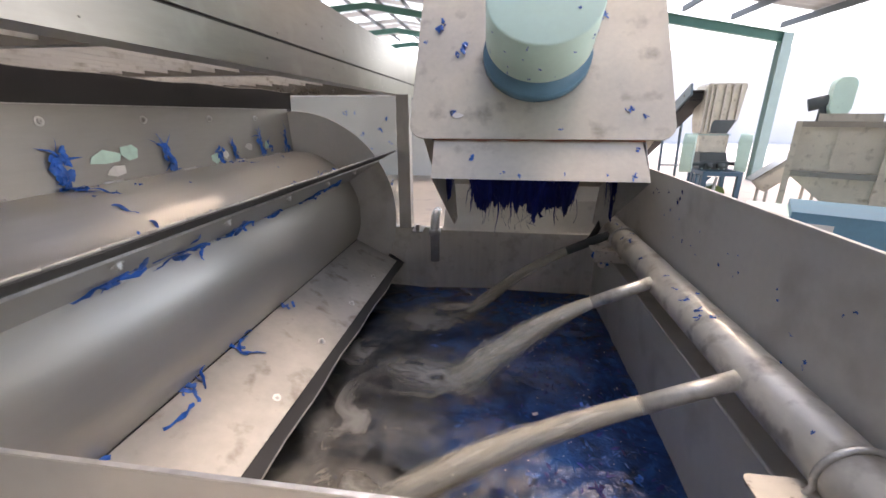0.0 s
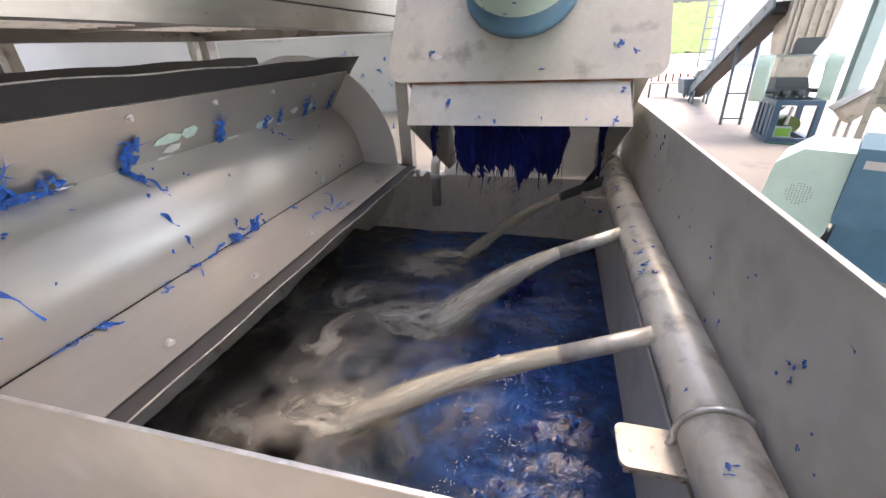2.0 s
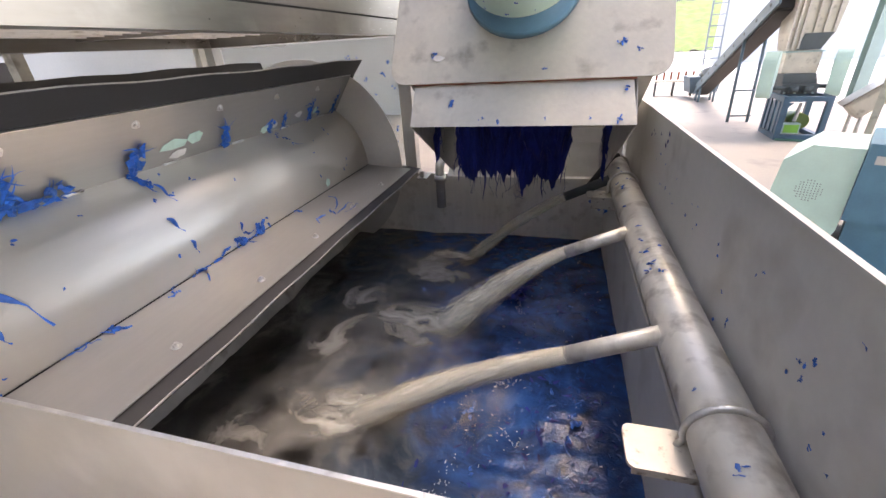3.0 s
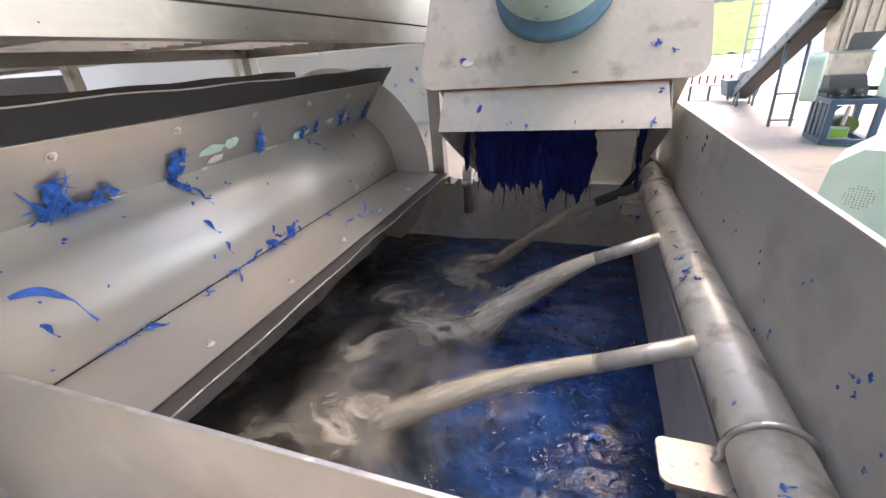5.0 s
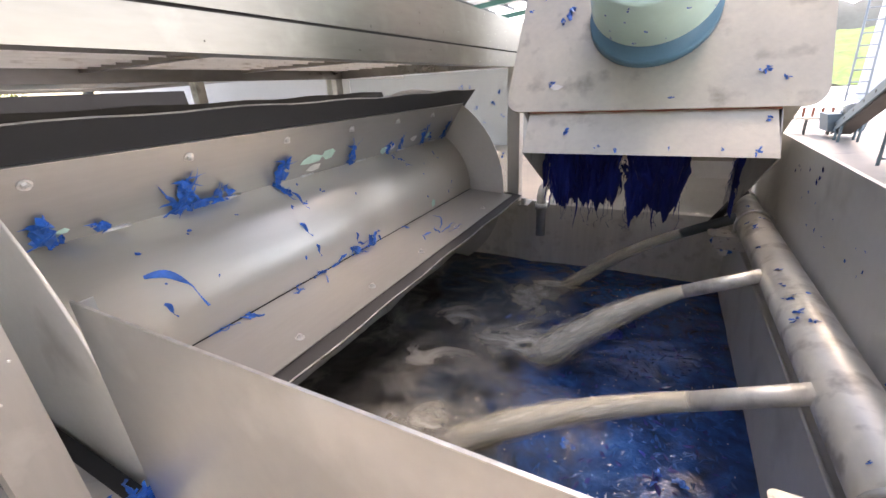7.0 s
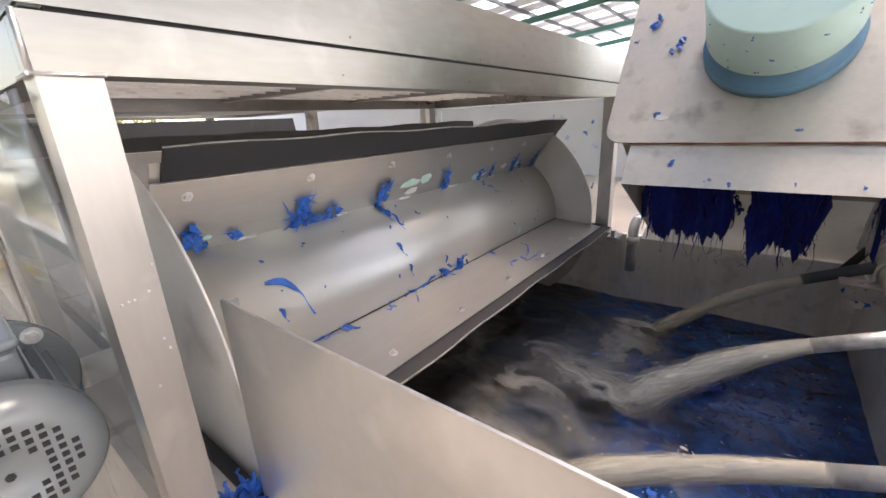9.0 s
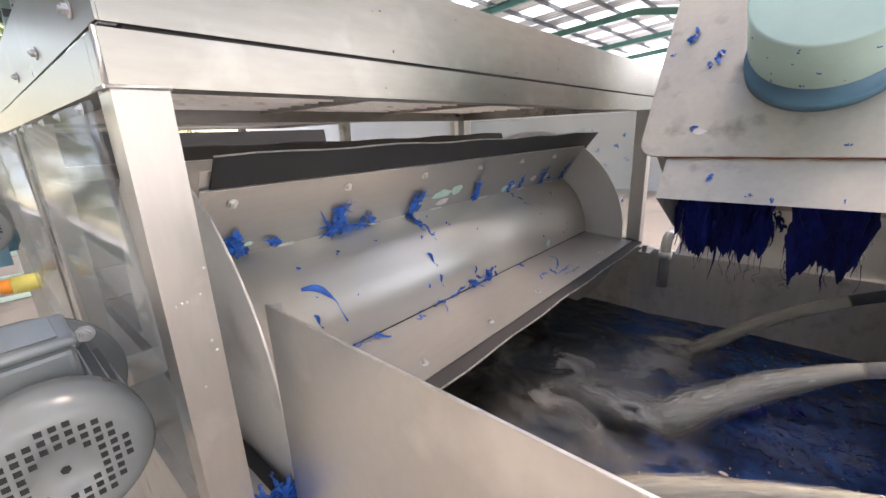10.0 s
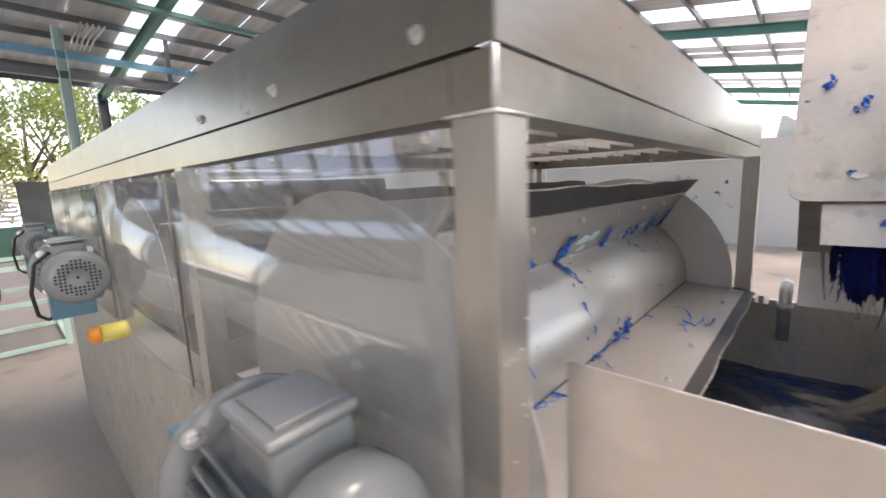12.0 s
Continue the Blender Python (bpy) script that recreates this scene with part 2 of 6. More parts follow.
def warped(n, l, vector, scale, amount):
    """A vector bent by soft noise, for smoke-like figures."""
    w, c, a = n.new("ShaderNodeTexNoise"), n.new("ShaderNodeVectorMath"), n.new("ShaderNodeVectorMath")
    w.inputs["Scale"].default_value, w.inputs["Detail"].default_value = scale, 4
    c.operation, a.operation = "SUBTRACT", "MULTIPLY_ADD"
    c.inputs[1].default_value, a.inputs[1].default_value = (0.5, 0.5, 0.5), (amount, amount, 0)
    l.new(vector, w.inputs["Vector"]), l.new(w.outputs["Color"], c.inputs[0])
    l.new(c.outputs[0], a.inputs[0]), l.new(vector, a.inputs[2])
    return a.outputs[0]


def ramp_of(n, l, source, *stops):
    r = n.new("ShaderNodeValToRGB")
    while len(r.color_ramp.elements) < len(stops):
        r.color_ramp.elements.new(0.5)
    for e, (at, c) in zip(r.color_ramp.elements, stops):
        e.position, e.color = at, (*c, 1)
    l.new(source, r.inputs[0])
    return r.outputs[0]


def water_material():
    mt = material("murky_blue_water", (0.03, 0.03, 0.03), 0.12, 0, 0.1, 3, 0.22, 130)
    n, l = mt.node_tree.nodes, mt.node_tree.links
    sh = n["Principled BSDF"]
    tc, sep = n.new("ShaderNodeTexCoord"), n.new("ShaderNodeSeparateXYZ")
    spot = tc.outputs["Object"]
    bent = warped(n, l, warped(n, l, spot, 2.1, 0.40), 6.0, 0.13)
    l.new(bent, sep.inputs[0])
    noises = []
    for scale, detail, vec in ((4.2, 7, bent), (17, 9, bent), (3.0, 7, bent), (9.0, 8, bent)):
        t = n.new("ShaderNodeTexNoise")
        t.inputs["Scale"].default_value, t.inputs["Detail"].default_value, t.inputs["Roughness"].default_value = scale, detail, 0.62
        l.new(vec, t.inputs["Vector"])
        noises.append(t.outputs[0])
    murk = ramp_of(n, l, noises[0], (0.34, (0.024, 0.020, 0.017)), (0.48, (0.058, 0.051, 0.044)), (0.57, (0.15, 0.139, 0.12)), (0.68, (0.27, 0.25, 0.217)))
    grey = ramp_of(n, l, noises[3], (0.36, (0.020, 0.033, 0.052)), (0.52, (0.052, 0.073, 0.100)), (0.66, (0.16, 0.165, 0.165)))
    film = ramp_of(n, l, noises[1], (0.30, (0.006, 0.019, 0.048)), (0.46, (0.008, 0.038, 0.135)), (0.60, (0.012, 0.068, 0.24)), (0.76, (0.035, 0.125, 0.33)))
    # murk before the drum, then grey-blue, then gathered film
    slant, across = n.new("ShaderNodeMath"), n.new("ShaderNodeMath")
    slant.operation, across.operation = "MULTIPLY_ADD", "MULTIPLY_ADD"
    slant.inputs[1].default_value, across.inputs[1].default_value = 0.30, 0.55
    l.new(sep.outputs["Y"], slant.inputs[0]), l.new(sep.outputs["X"], slant.inputs[2])
    l.new(noises[2], across.inputs[0]), l.new(slant.outputs[0], across.inputs[2])
    colour = murk
    for lo, hi, other in ((0.46, 0.64, grey), (0.74, 0.94, film)):
        z, m = n.new("ShaderNodeMapRange"), n.new("ShaderNodeMix")
        z.interpolation_type, m.data_type = "SMOOTHSTEP", "RGBA"
        z.inputs["From Min"].default_value, z.inputs["From Max"].default_value = lo, hi
        l.new(across.outputs[0], z.inputs[0]), l.new(z.outputs[0], m.inputs["Factor"])
        l.new(colour, m.inputs["A"]), l.new(other, m.inputs["B"])
        colour = m.outputs["Result"]
    l.new(colour, sh.inputs["Base Color"])
    n["Bump"].inputs["Distance"].default_value = 0.006
    return mt


def swirl_material(name, colour, lo, hi, twist, scale, most):
    """Suspended foam: soft wound streaks that thin out to clear water at the rim."""
    mt = bpy.data.materials.new(name)
    mt.use_nodes = True
    n, l = mt.node_tree.nodes, mt.node_tree.links
    sh = n["Principled BSDF"]
    tc = n.new("ShaderNodeTexCoord")
    cen = n.new("ShaderNodeVectorMath")
    cen.operation = "SUBTRACT"
    cen.inputs[1].default_value = (0.5, 0.5, 0.5)
    l.new(tc.outputs["Generated"], cen.inputs[0])
    flat = n.new("ShaderNodeVectorMath")
    flat.operation = "MULTIPLY"
    flat.inputs[1].default_value = (2, 2, 0)
    l.new(cen.outputs[0], flat.inputs[0])
    rad = n.new("ShaderNodeVectorMath")
    rad.operation = "LENGTH"
    l.new(flat.outputs[0], rad.inputs[0])
    ang = n.new("ShaderNodeMath")
    ang.operation = "MULTIPLY"
    ang.inputs[1].default_value = twist
    l.new(rad.outputs["Value"], ang.inputs[0])
    rot = n.new("ShaderNodeVectorRotate")
    rot.rotation_type = "Z_AXIS"
    l.new(flat.outputs[0], rot.inputs["Vector"]), l.new(ang.outputs[0], rot.inputs["Angle"])
    info = n.new("ShaderNodeObjectInfo")
    off = n.new("ShaderNodeVectorMath")
    off.operation = "ADD"
    big = n.new("ShaderNodeVectorMath")
    big.operation = "SCALE"
    big.inputs["Scale"].default_value = 40
    l.new(info.outputs["Random"], big.inputs[0])
    l.new(rot.outputs[0], off.inputs[0]), l.new(big.outputs[0], off.inputs[1])
    ns = n.new("ShaderNodeTexNoise")
    ns.inputs["Scale"].default_value, ns.inputs["Detail"].default_value, ns.inputs["Distortion"].default_value = scale, 5, 0.25
    l.new(warped(n, l, off.outputs[0], 1.5, 1.1), ns.inputs["Vector"])
    rng_ = n.new("ShaderNodeMapRange")
    rng_.interpolation_type = "SMOOTHSTEP"
    rng_.inputs["From Min"].default_value, rng_.inputs["From Max"].default_value = lo, hi
    l.new(ns.outputs[0], rng_.inputs[0])
    fall = n.new("ShaderNodeMapRange")
    fall.interpolation_type = "SMOOTHSTEP"
    fall.inputs["From Min"].default_value, fall.inputs["From Max"].default_value = 0.98, 0.10
    l.new(rad.outputs["Value"], fall.inputs[0])
    mul = n.new("ShaderNodeMath")
    mul.operation = "MULTIPLY"
    l.new(rng_.outputs[0], mul.inputs[0]), l.new(fall.outputs[0], mul.inputs[1])
    mul2 = n.new("ShaderNodeMath")
    mul2.operation = "MULTIPLY"
    mul2.inputs[1].default_value = most
    l.new(mul.outputs[0], mul2.inputs[0]), l.new(mul2.outputs[0], sh.inputs["Alpha"])
    cr = n.new("ShaderNodeValToRGB")
    c = Vector(colour)
    cr.color_ramp.elements[0].position, cr.color_ramp.elements[1].position = 0.42, 0.66
    cr.color_ramp.elements[0].color, cr.color_ramp.elements[1].color = (*(c * 0.68), 1), (*(c * 1.08), 1)
    l.new(ns.outputs[0], cr.inputs[0]), l.new(cr.outputs[0], sh.inputs["Base Color"])
    sh.inputs["Roughness"].default_value = 0.45
    bp = n.new("ShaderNodeBump")
    bp.inputs["Strength"].default_value, bp.inputs["Distance"].default_value = 0.05, 0.004
    l.new(ns.outputs[0], bp.inputs["Height"]), l.new(bp.outputs[0], sh.inputs["Normal"])
    return mt


WATER = water_material()


def wave(x, y):
    return 0.008 * noise.noise((x * 5, y * 5, 1.7)) + 0.004 * noise.noise((x * 14, y * 14, 4.1)) + 0.0016 * noise.noise((x * 38, y * 38, 7.0))


bm = bmesh.new()
nx, ny = 150, 200
x0, x1, y0, y1 = -0.95, 0.889, 0.062, 1.718
grid = [[bm.verts.new((x0 + (x1 - x0) * i / nx, y0 + (y1 - y0) * j / ny, WATER_Z + wave(x0 + (x1 - x0) * i / nx, y0 + (y1 - y0) * j / ny))) for j in range(ny + 1)] for i in range(nx + 1)]
for i in range(nx):
    for j in range(ny):
        bm.faces.new((grid[i][j], grid[i + 1][j], grid[i + 1][j + 1], grid[i][j + 1])).smooth = True
structure("water", bm, WATER, "churning murky wash water thick with dark blue plastic film", "water")

# frame of posts and the hood over the drum
frame_thing = thing("gantry", "welded square stainless tube frame over the drum", "frame")
XB = -0.97
for x, y in ((-0.055, -0.055), (-0.005, 1.70), (XB, -0.055), (XB, 1.70)):
    bm = bmesh.new()
    box(bm, x, x + 0.055, y, y + 0.055, 0.0 if y < 0 else 1.2256, 1.8095)
    bevel(bm, 0.005)
    part("post", bm, STEEL_POST, frame_thing)
bm = bmesh.new()
rod(bm, (-0.06, -0.059, 1.8095), (0.002, -0.059, 1.8095), 0.0022, seg=8)
rod(bm, (0.0022, -0.059, 1.8095), (0.0022, 0.002, 1.8095), 0.0022, seg=8)
rod(bm, (0.001, -0.0575, 1.812), (0.001, -0.0575, 1.866), 0.003, seg=8)
part("weld_bead", bm, WELD, frame_thing)
for dx, dy, dz in ((-0.001, -0.043, 1.558), (-0.001, -0.036, 1.560), (-0.001, -0.030, 1.560), (-0.001, -0.014, 1.566), (-0.001, -0.012, 1.50), (-0.001, -0.008, 1.485), (-0.001, -0.004, 1.598), (-0.001, -0.03, 1.44)):
    bm = bmesh.new()
    rod(bm, (dx, dy, dz), (dx + 0.0028, dy, dz), 0.0024, 0.0012, seg=8)
    part("weld_dot", bm, WELD, frame_thing)
for x0, x1, y0, y1 in ((-0.055, 0.0, -0.055, 2.3), (XB, XB + 0.055, 0.0, 2.3), (-4.1, -0.056, -0.055, 0.0), (-0.914, -0.056, 1.70, 1.755), (-0.914, -0.056, 0.55, 0.575), (-0.914, -0.056, 1.1, 1.125)):
    bm = bmesh.new()
    box(bm, x0, x1, y0, y1, 1.838 if 0.5 < y0 < 1.2 else 1.81, 1.866)
    bevel(bm, 0.004)
    part("rail", bm, STEEL_HOOD, frame_thing)
for y in (0.90, 1.63):
    bm = bmesh.new()
    box(bm, XB + 0.01, XB + 0.045, y, y + 0.035, 1.70, 1.809)
    part("strut", bm, STEEL_PIPE, frame_thing)
bm = bmesh.new()
box(bm, XB + 0.008, XB + 0.047, 0.0, 1.659, 1.66, 1.70)
part("lower_rail", bm, STEEL_HOOD, frame_thing)

hood = thing("hood", "long satin stainless steel hood above the drums", "hood")
for x0, x1, y0, y1 in ((-4.1, -0.002, -0.053, -0.050), (-0.005, -0.002, -0.0495, 2.3), (-4.1, -4.097, -0.0495, 2.3), (-4.096, -0.0055, 2.297, 2.3)):
    bm = bmesh.new()
    box(bm, x0, x1, y0, y1, 1.872, 1.99)
    if y1 > 0 and x1 > -1 and x0 > -1:
        box(bm, -0.04, -0.0055, y0, 2.29, 1.987, 1.99)
    part("fascia", bm, STEEL_HOOD, hood, "smooth folded stainless fascia sheet")
# dark strip added to block the sky, so the gap reads as shade
bm = bmesh.new()
box(bm, -0.03, -0.01, -0.03, 2.29, 1.8662, 1.8745)
box(bm, -4.09, -0.031, -0.045, -0.025, 1.8662, 1.8745)
part("gap_backing", bm, RUBBER, hood, "dark backing strip added behind the gap under the fascia")
bm = bmesh.new()
box(bm, -4.0, -3.1, -0.049, 2.296, 1.90, 1.903)
part("top_sheet", bm, STEEL_HOOD, hood)
for k in range(11):
    bm = bmesh.new()
    x = -0.91 + k * 0.077
    box(bm, x, x + 0.050, 0.005, 1.69, 1.8675, 1.8705)
    box(bm, x + 0.046, x + 0.050, 0.005, 1.69, 1.846, 1.8674)
    part("slat", bm, STEEL_SLAT, hood, "tan-stained underside slat")

speck_rng = random.Random(17)
for y0, n in ((0.35, 7), (0.9, 9), (1.45, 14), (1.6, 14)):
    bm = bmesh.new()
    for _ in range(n):
        y, z = y0 + speck_rng.gauss(0, 0.10), speck_rng.uniform(1.822, 1.98)
        if 1.86 < z < 1.878 or not -0.03 < y < 2.2:
            continue
        x = -0.0019 if z > 1.87 else 0.0001
        rod(bm, (x, y, z), (x + 0.0008, y, z), speck_rng.uniform(0.001, 0.0022), 0.0006, seg=6)
    tagged(part("splash_marks", bm, WHITE_FILM if y0 > 1 else BARE_SPOT, hood, "dried splash marks"), kind="stuff")


def bolt_mesh(r=0.0065, h=0.007):
    bm = bmesh.new()
    rod(bm, (0, 0, 0), (0, 0, 0.0015), r * 1.55, seg=14)
    rod(bm, (0, 0, 0.0015), (0, 0, h), r, r * 0.96, seg=6)
    rod(bm, (0, 0, h), (0, 0, h + 0.003), r * 0.5, seg=8)
    for f in bm.faces:
        f.smooth = False
    return mesh_of(bm, "bolt", WELD)


BOLT = bolt_mesh()


def bolt(m, parent):
    ob = new("bolt", BOLT)
    ob.parent = parent
    ob.matrix_basis = m
    return ob


for x in (-0.1, -0.42, -0.75):
    bolt(pose(x, -0.0535, 1.90, 90), hood)
for z in (1.497, 1.25):
    bolt(pose(-0.0555, -0.04, z, 0, -90, 0), frame_thing)

# ---- paddle drum ----
AX, AZ = -0.457, 1.293
RC, RD, RV = 0.281, 0.448, 0.456
YN, YF = 0.072, 1.655
drum = thing("paddle_drum", "stainless paddle drum with black rubber flaps and stuck blue film", "drum", pose(AX, 0, AZ))
bm = bmesh.new()
rod(bm, (0, YN, 0), (0, YF, 0), RC, seg=96)
part("core", bm, STEEL_CORE, drum)
for y0 in (YN - 0.005, YF):
    bm = bmesh.new()
    lathe(bm, (0, y0, 0), (0, 1, 0), [(0, 0), (0, RD - 0.002), (0.001, RD), (0.004, RD), (0.005, RD - 0.002), (0.005, 0)], 96)
    for f in bm.faces:
        f.smooth = len(f.verts) == 4 and abs(f.normal.y) < 0.5
    part("end_disc", bm, STEEL_TANK, drum)
bm = bmesh.new()
rod(bm, (0, -0.09, 0), (0, YN, 0), 0.03, seg=24)
part("shaft", bm, STEEL_PIPE, drum)
VANE0 = 55.65
for k in range(6):
    m = pose(0, 0, 0, 0, -(VANE0 - 60 * k), 0)   # local x points out along the vane, z to its back
    bm = bmesh.new()
    box(bm, RC - 0.004, RV, YN + 0.001, YF - 0.001, 0, 0.003, m)
    vane = part("vane", bm, STEEL, drum)
    bm = bmesh.new()
    box(bm, RV + 0.0002, RV + 0.0016, YN + 0.002, YF - 0.002, -0.0012, 0.003, m)
    part("cut_edge", bm, WELD, vane, "bright cut edge of the steel vane")
    bm = bmesh.new()
    n = 24
    rows = []
    RT = 0.492 if k == 5 else 0.525
    for j in range(n + 1):
        y = YN + 0.02 + (YF + 0.045 - YN - 0.02) * j / n
        w = 0.0025 * math.sin(j * 1.3 + k) + 0.002 * math.sin(j * 0.37)
        rows.append([bm.verts.new(m @ Vector(p)) for p in ((RV - 0.05, y, 0.0035), (RV + 0.002, y, 0.0035), (RT + w, y, 0.001 - 0.004), (RT + w, y, 0.006 - 0.004), (RV + 0.002, y, 0.0085), (RV - 0.05, y, 0.0085))])
    for a, b in zip(rows, rows[1:]):
        for i in range(6):
            bm.faces.new((a[i], b[i], b[(i + 1) % 6], a[(i + 1) % 6]))
    bm.faces.new(rows[0]), bm.faces.new(rows[-1][::-1])
    flap = part("rubber_flap", bm, RUBBER, vane, "black rubber wiper strip")
    # pale line that paints the glint along the flap's outer edge
    bm = bmesh.new()
    for j in range(n):
        y = YN + 0.02 + (YF + 0.045 - YN - 0.02) * j / n
        w0, w1 = (0.0025 * math.sin(i * 1.3 + k) + 0.002 * math.sin(i * 0.37) for i in (j, j + 1))
        y1 = y + (YF + 0.045 - YN - 0.02) / n
        rod(bm, m @ Vector((RT + w0, y, 0.0015)), m @ Vector((RT + w1, y1, 0.0015)), 0.0021, seg=5)
    part("glint_edge", bm, STEEL_WET, flap, "pale strip standing in for the glint on the rubber's edge")
    bm = bmesh.new()
    box(bm, RC - 0.003, 0.492, YN + 0.004, YF - 0.002, 0.009, 0.0115, m)
    if k == 2:
        box(bm, 0.4275, 0.4915, YN + 0.006, YF - 0.004, 0.0115, 0.0128, m)
    # the third plate's duller steel stands in for shade under the hood
    part("backing_plate", bm, STEEL_WET if k == 2 else STEEL, vane, "flat steel plate that clamps the rubber")
    # thin dark rod along the joint of backing plate and core
    bm = bmesh.new()
    rod(bm, m @ Vector((RC + 0.001, YN + 0.002, 0.0122)), m @ Vector((RC + 0.001, YF - 0.002, 0.0122)), 0.0017, seg=6)
    part("dark_seam", bm, DARK, vane)
    for i in range(7):
        y = 0.130 + 0.2535 * i
        if y < YF - 0.01:
            bolt(m @ pose(0.452, y, 0.0129 if k == 2 else 0.0117), vane)
    for i in range(7):
        y = 0.130 + 0.2535 * i
        if y < YF - 0.01:
            bolt(m @ pose(0.423, y, -0.0005, 180), vane)
    for i in range(6):
        y = 0.23 + 0.252 * i
        bm = bmesh.new()
        rod(bm, m @ Vector((RC + 0.001, y, -0.002)), m @ Vector((RC + 0.001, y + 0.05, -0.002)), 0.0035, seg=6)
        part("weld_seam", bm, WELD, vane)


def shreds(rng, n, size, lift=0.35, wide=0.010):
    """A tangle of torn film strips lying on the plane z = 0."""
    bm = bmesh.new()
    for _ in range(n):
        a, ln = rng.uniform(0, 6.283), size * rng.uniform(0.4, 1.0)
        p = Vector((rng.gauss(0, size * 0.22), rng.gauss(0, size * 0.22), 0.002))
        pts, ws = [], []
        seg = 7
        for i in range(seg):
            pts.append(p.copy())
            ws.append(wide * rng.uniform(0.5, 1.2) * (1 - 0.7 * abs(i / (seg - 1) - 0.45)))
            a += rng.gauss(0, 0.45)
            p += Vector((math.cos(a), math.sin(a), rng.gauss(0, lift))) * ln / seg
            p.z = min(max(p.z, 0.0015), size * 0.35)
        ribbon(bm, pts, ws, (-math.sin(a), math.cos(a), rng.gauss(0, 0.5)))
    return bm


def tuft(rng, n, size, wide):
    """A matted clump of torn film along x: crumpled scraps heaped up, with spikes and thin tails."""
    bm = bmesh.new()
    bow = rng.uniform(-0.25, 0.25)
    for i in range(n):
        u = (i + rng.random()) / n - 0.5
        c = Vector((u * size, size * bow * (1 - 4 * u * u) + rng.gauss(0, size * 0.10), 0.002 + 0.006 * rng.random()))
        a0, r = rng.uniform(0, 6.283), wide * rng.uniform(0.22, 0.55) * (1 - abs(u))
        k = 7
        hub = bm.verts.new(c + Vector((0, 0, wide * rng.uniform(0.05, 0.22))))
        rim = []
        for j in range(k):
            rr = r * rng.uniform(0.5, 1.35)
            p = c + Vector((rr * 1.4 * math.cos(a0 + 6.283 * j / k), rr * math.sin(a0 + 6.283 * j / k), rng.uniform(-0.3, 0.5) * wide * 0.5))
            p.z = max(p.z, 0.0015)
            rim.append(bm.verts.new(p))
        for j in range(k):
            bm.faces.new((hub, rim[j], rim[(j + 1) % k]))
    for i in range(int(n * 0.7)):
        u = rng.uniform(-0.5, 0.5)
        p = Vector((u * size, size * bow * (1 - 4 * u * u), 0.004))
        a = rng.choice((0, 3.1416)) * (1 if rng.random() < 0.5 else 0) + rng.gauss(0, 0.9) + (3.1416 if u < 0 else 0)
        ln = size * rng.uniform(0.25, 0.75)
        pts, ws = [], []
        for k in range(6):
            pts.append(p.copy())
            ws.append(wide * 0.36 * rng.uniform(0.6, 1.2) * (1 - k / 5.2))
            a += rng.gauss(0, 0.22)
            p += Vector((math.cos(a), math.sin(a), rng.gauss(0.05, 0.2))) * ln / 5
            p.z = max(p.z, 0.0015)
        ribbon(bm, pts, ws, (-math.sin(a), math.cos(a), 0.3))
    return bm


def streamer(length, width, bend):
    """One leaf-shaped strip of film with a long thin tail, along x."""
    bm = bmesh.new()
    pts, ws = [], []
    for i in range(15):
        u = i / 14
        pts.append(Vector((length * (u - 0.5), length * (0.10 * math.sin(5 * u) + bend * max(0, u - 0.7)), 0.003 + 0.002 * math.sin(9 * u))))
        ws.append(width * (0.25 + 0.75 * math.sin(math.pi * min(1, u * 1.35 + 0.08)) if u < 0.62 else 0.22 + 0.12 * math.sin(14 * u)))
    ribbon(bm, pts, ws, (0, 1, 0.1))
    return bm


def flake(rng, w, h):
    bm = bmesh.new()
    k = 6
    a0 = rng.uniform(0, 6.28)
    prism(bm, [(w / 2 * math.cos(a0 + 6.283 * i / k) * rng.uniform(0.7, 1.3), h / 2 * math.sin(a0 + 6.283 * i / k) * rng.uniform(0.7, 1.3)) for i in range(k)], pose(0, 0, 0.0008), 0.0012)
    return bm


def on_drum(y, r, ang):
    """A pose on the drum's surface: z outward from core or vane."""
    if r > RC + 0.003:
        base = VANE0 if ang > 25 else VANE0 - 60
        # z off the vane's leading face when it is the upper one, off its back when it is the shelf
        flip = 180 if ang > 25 else 0
        return pose(0, 0, 0, 0, -base, 0) @ pose(r, y, -0.001 if flip else 0.0122, flip)
    return pose(0, 0, 0, 0, 90 - ang, 0) @ pose(0, y, RC + 0.0005)


rng = random.Random(5)
# matted clumps on the vane: y, radius, turn, count, length, width
for y, r, turn, n, s, w in ((0.150, 0.318, 12, 16, 0.062, 0.030), (0.225, 0.300, 60, 8, 0.036, 0.018), (0.385, 0.328, 14, 20, 0.085, 0.032), (0.430, 0.300, 80, 24, 0.14, 0.030),
        (0.655, 0.325, -8, 20, 0.080, 0.028), (0.93, 0.322, 10, 15, 0.070, 0.026), (1.165, 0.310, 10, 9, 0.055, 0.018), (1.235, 0.322, 14, 10, 0.065, 0.020), (1.41, 0.335, 12, 14, 0.085, 0.022),
        (1.47, 0.318, 40, 8, 0.05, 0.016), (1.60, 0.330, 14, 13, 0.085, 0.022)):
    ob = part("film_shred", tuft(rng, n, s, w), BLUE, drum, "matted bright blue plastic film")
    ob["kind"] = "stuff"
    ob.matrix_basis = on_drum(y, r, 55.6) @ pose(0, 0, 0, 0, 0, turn)
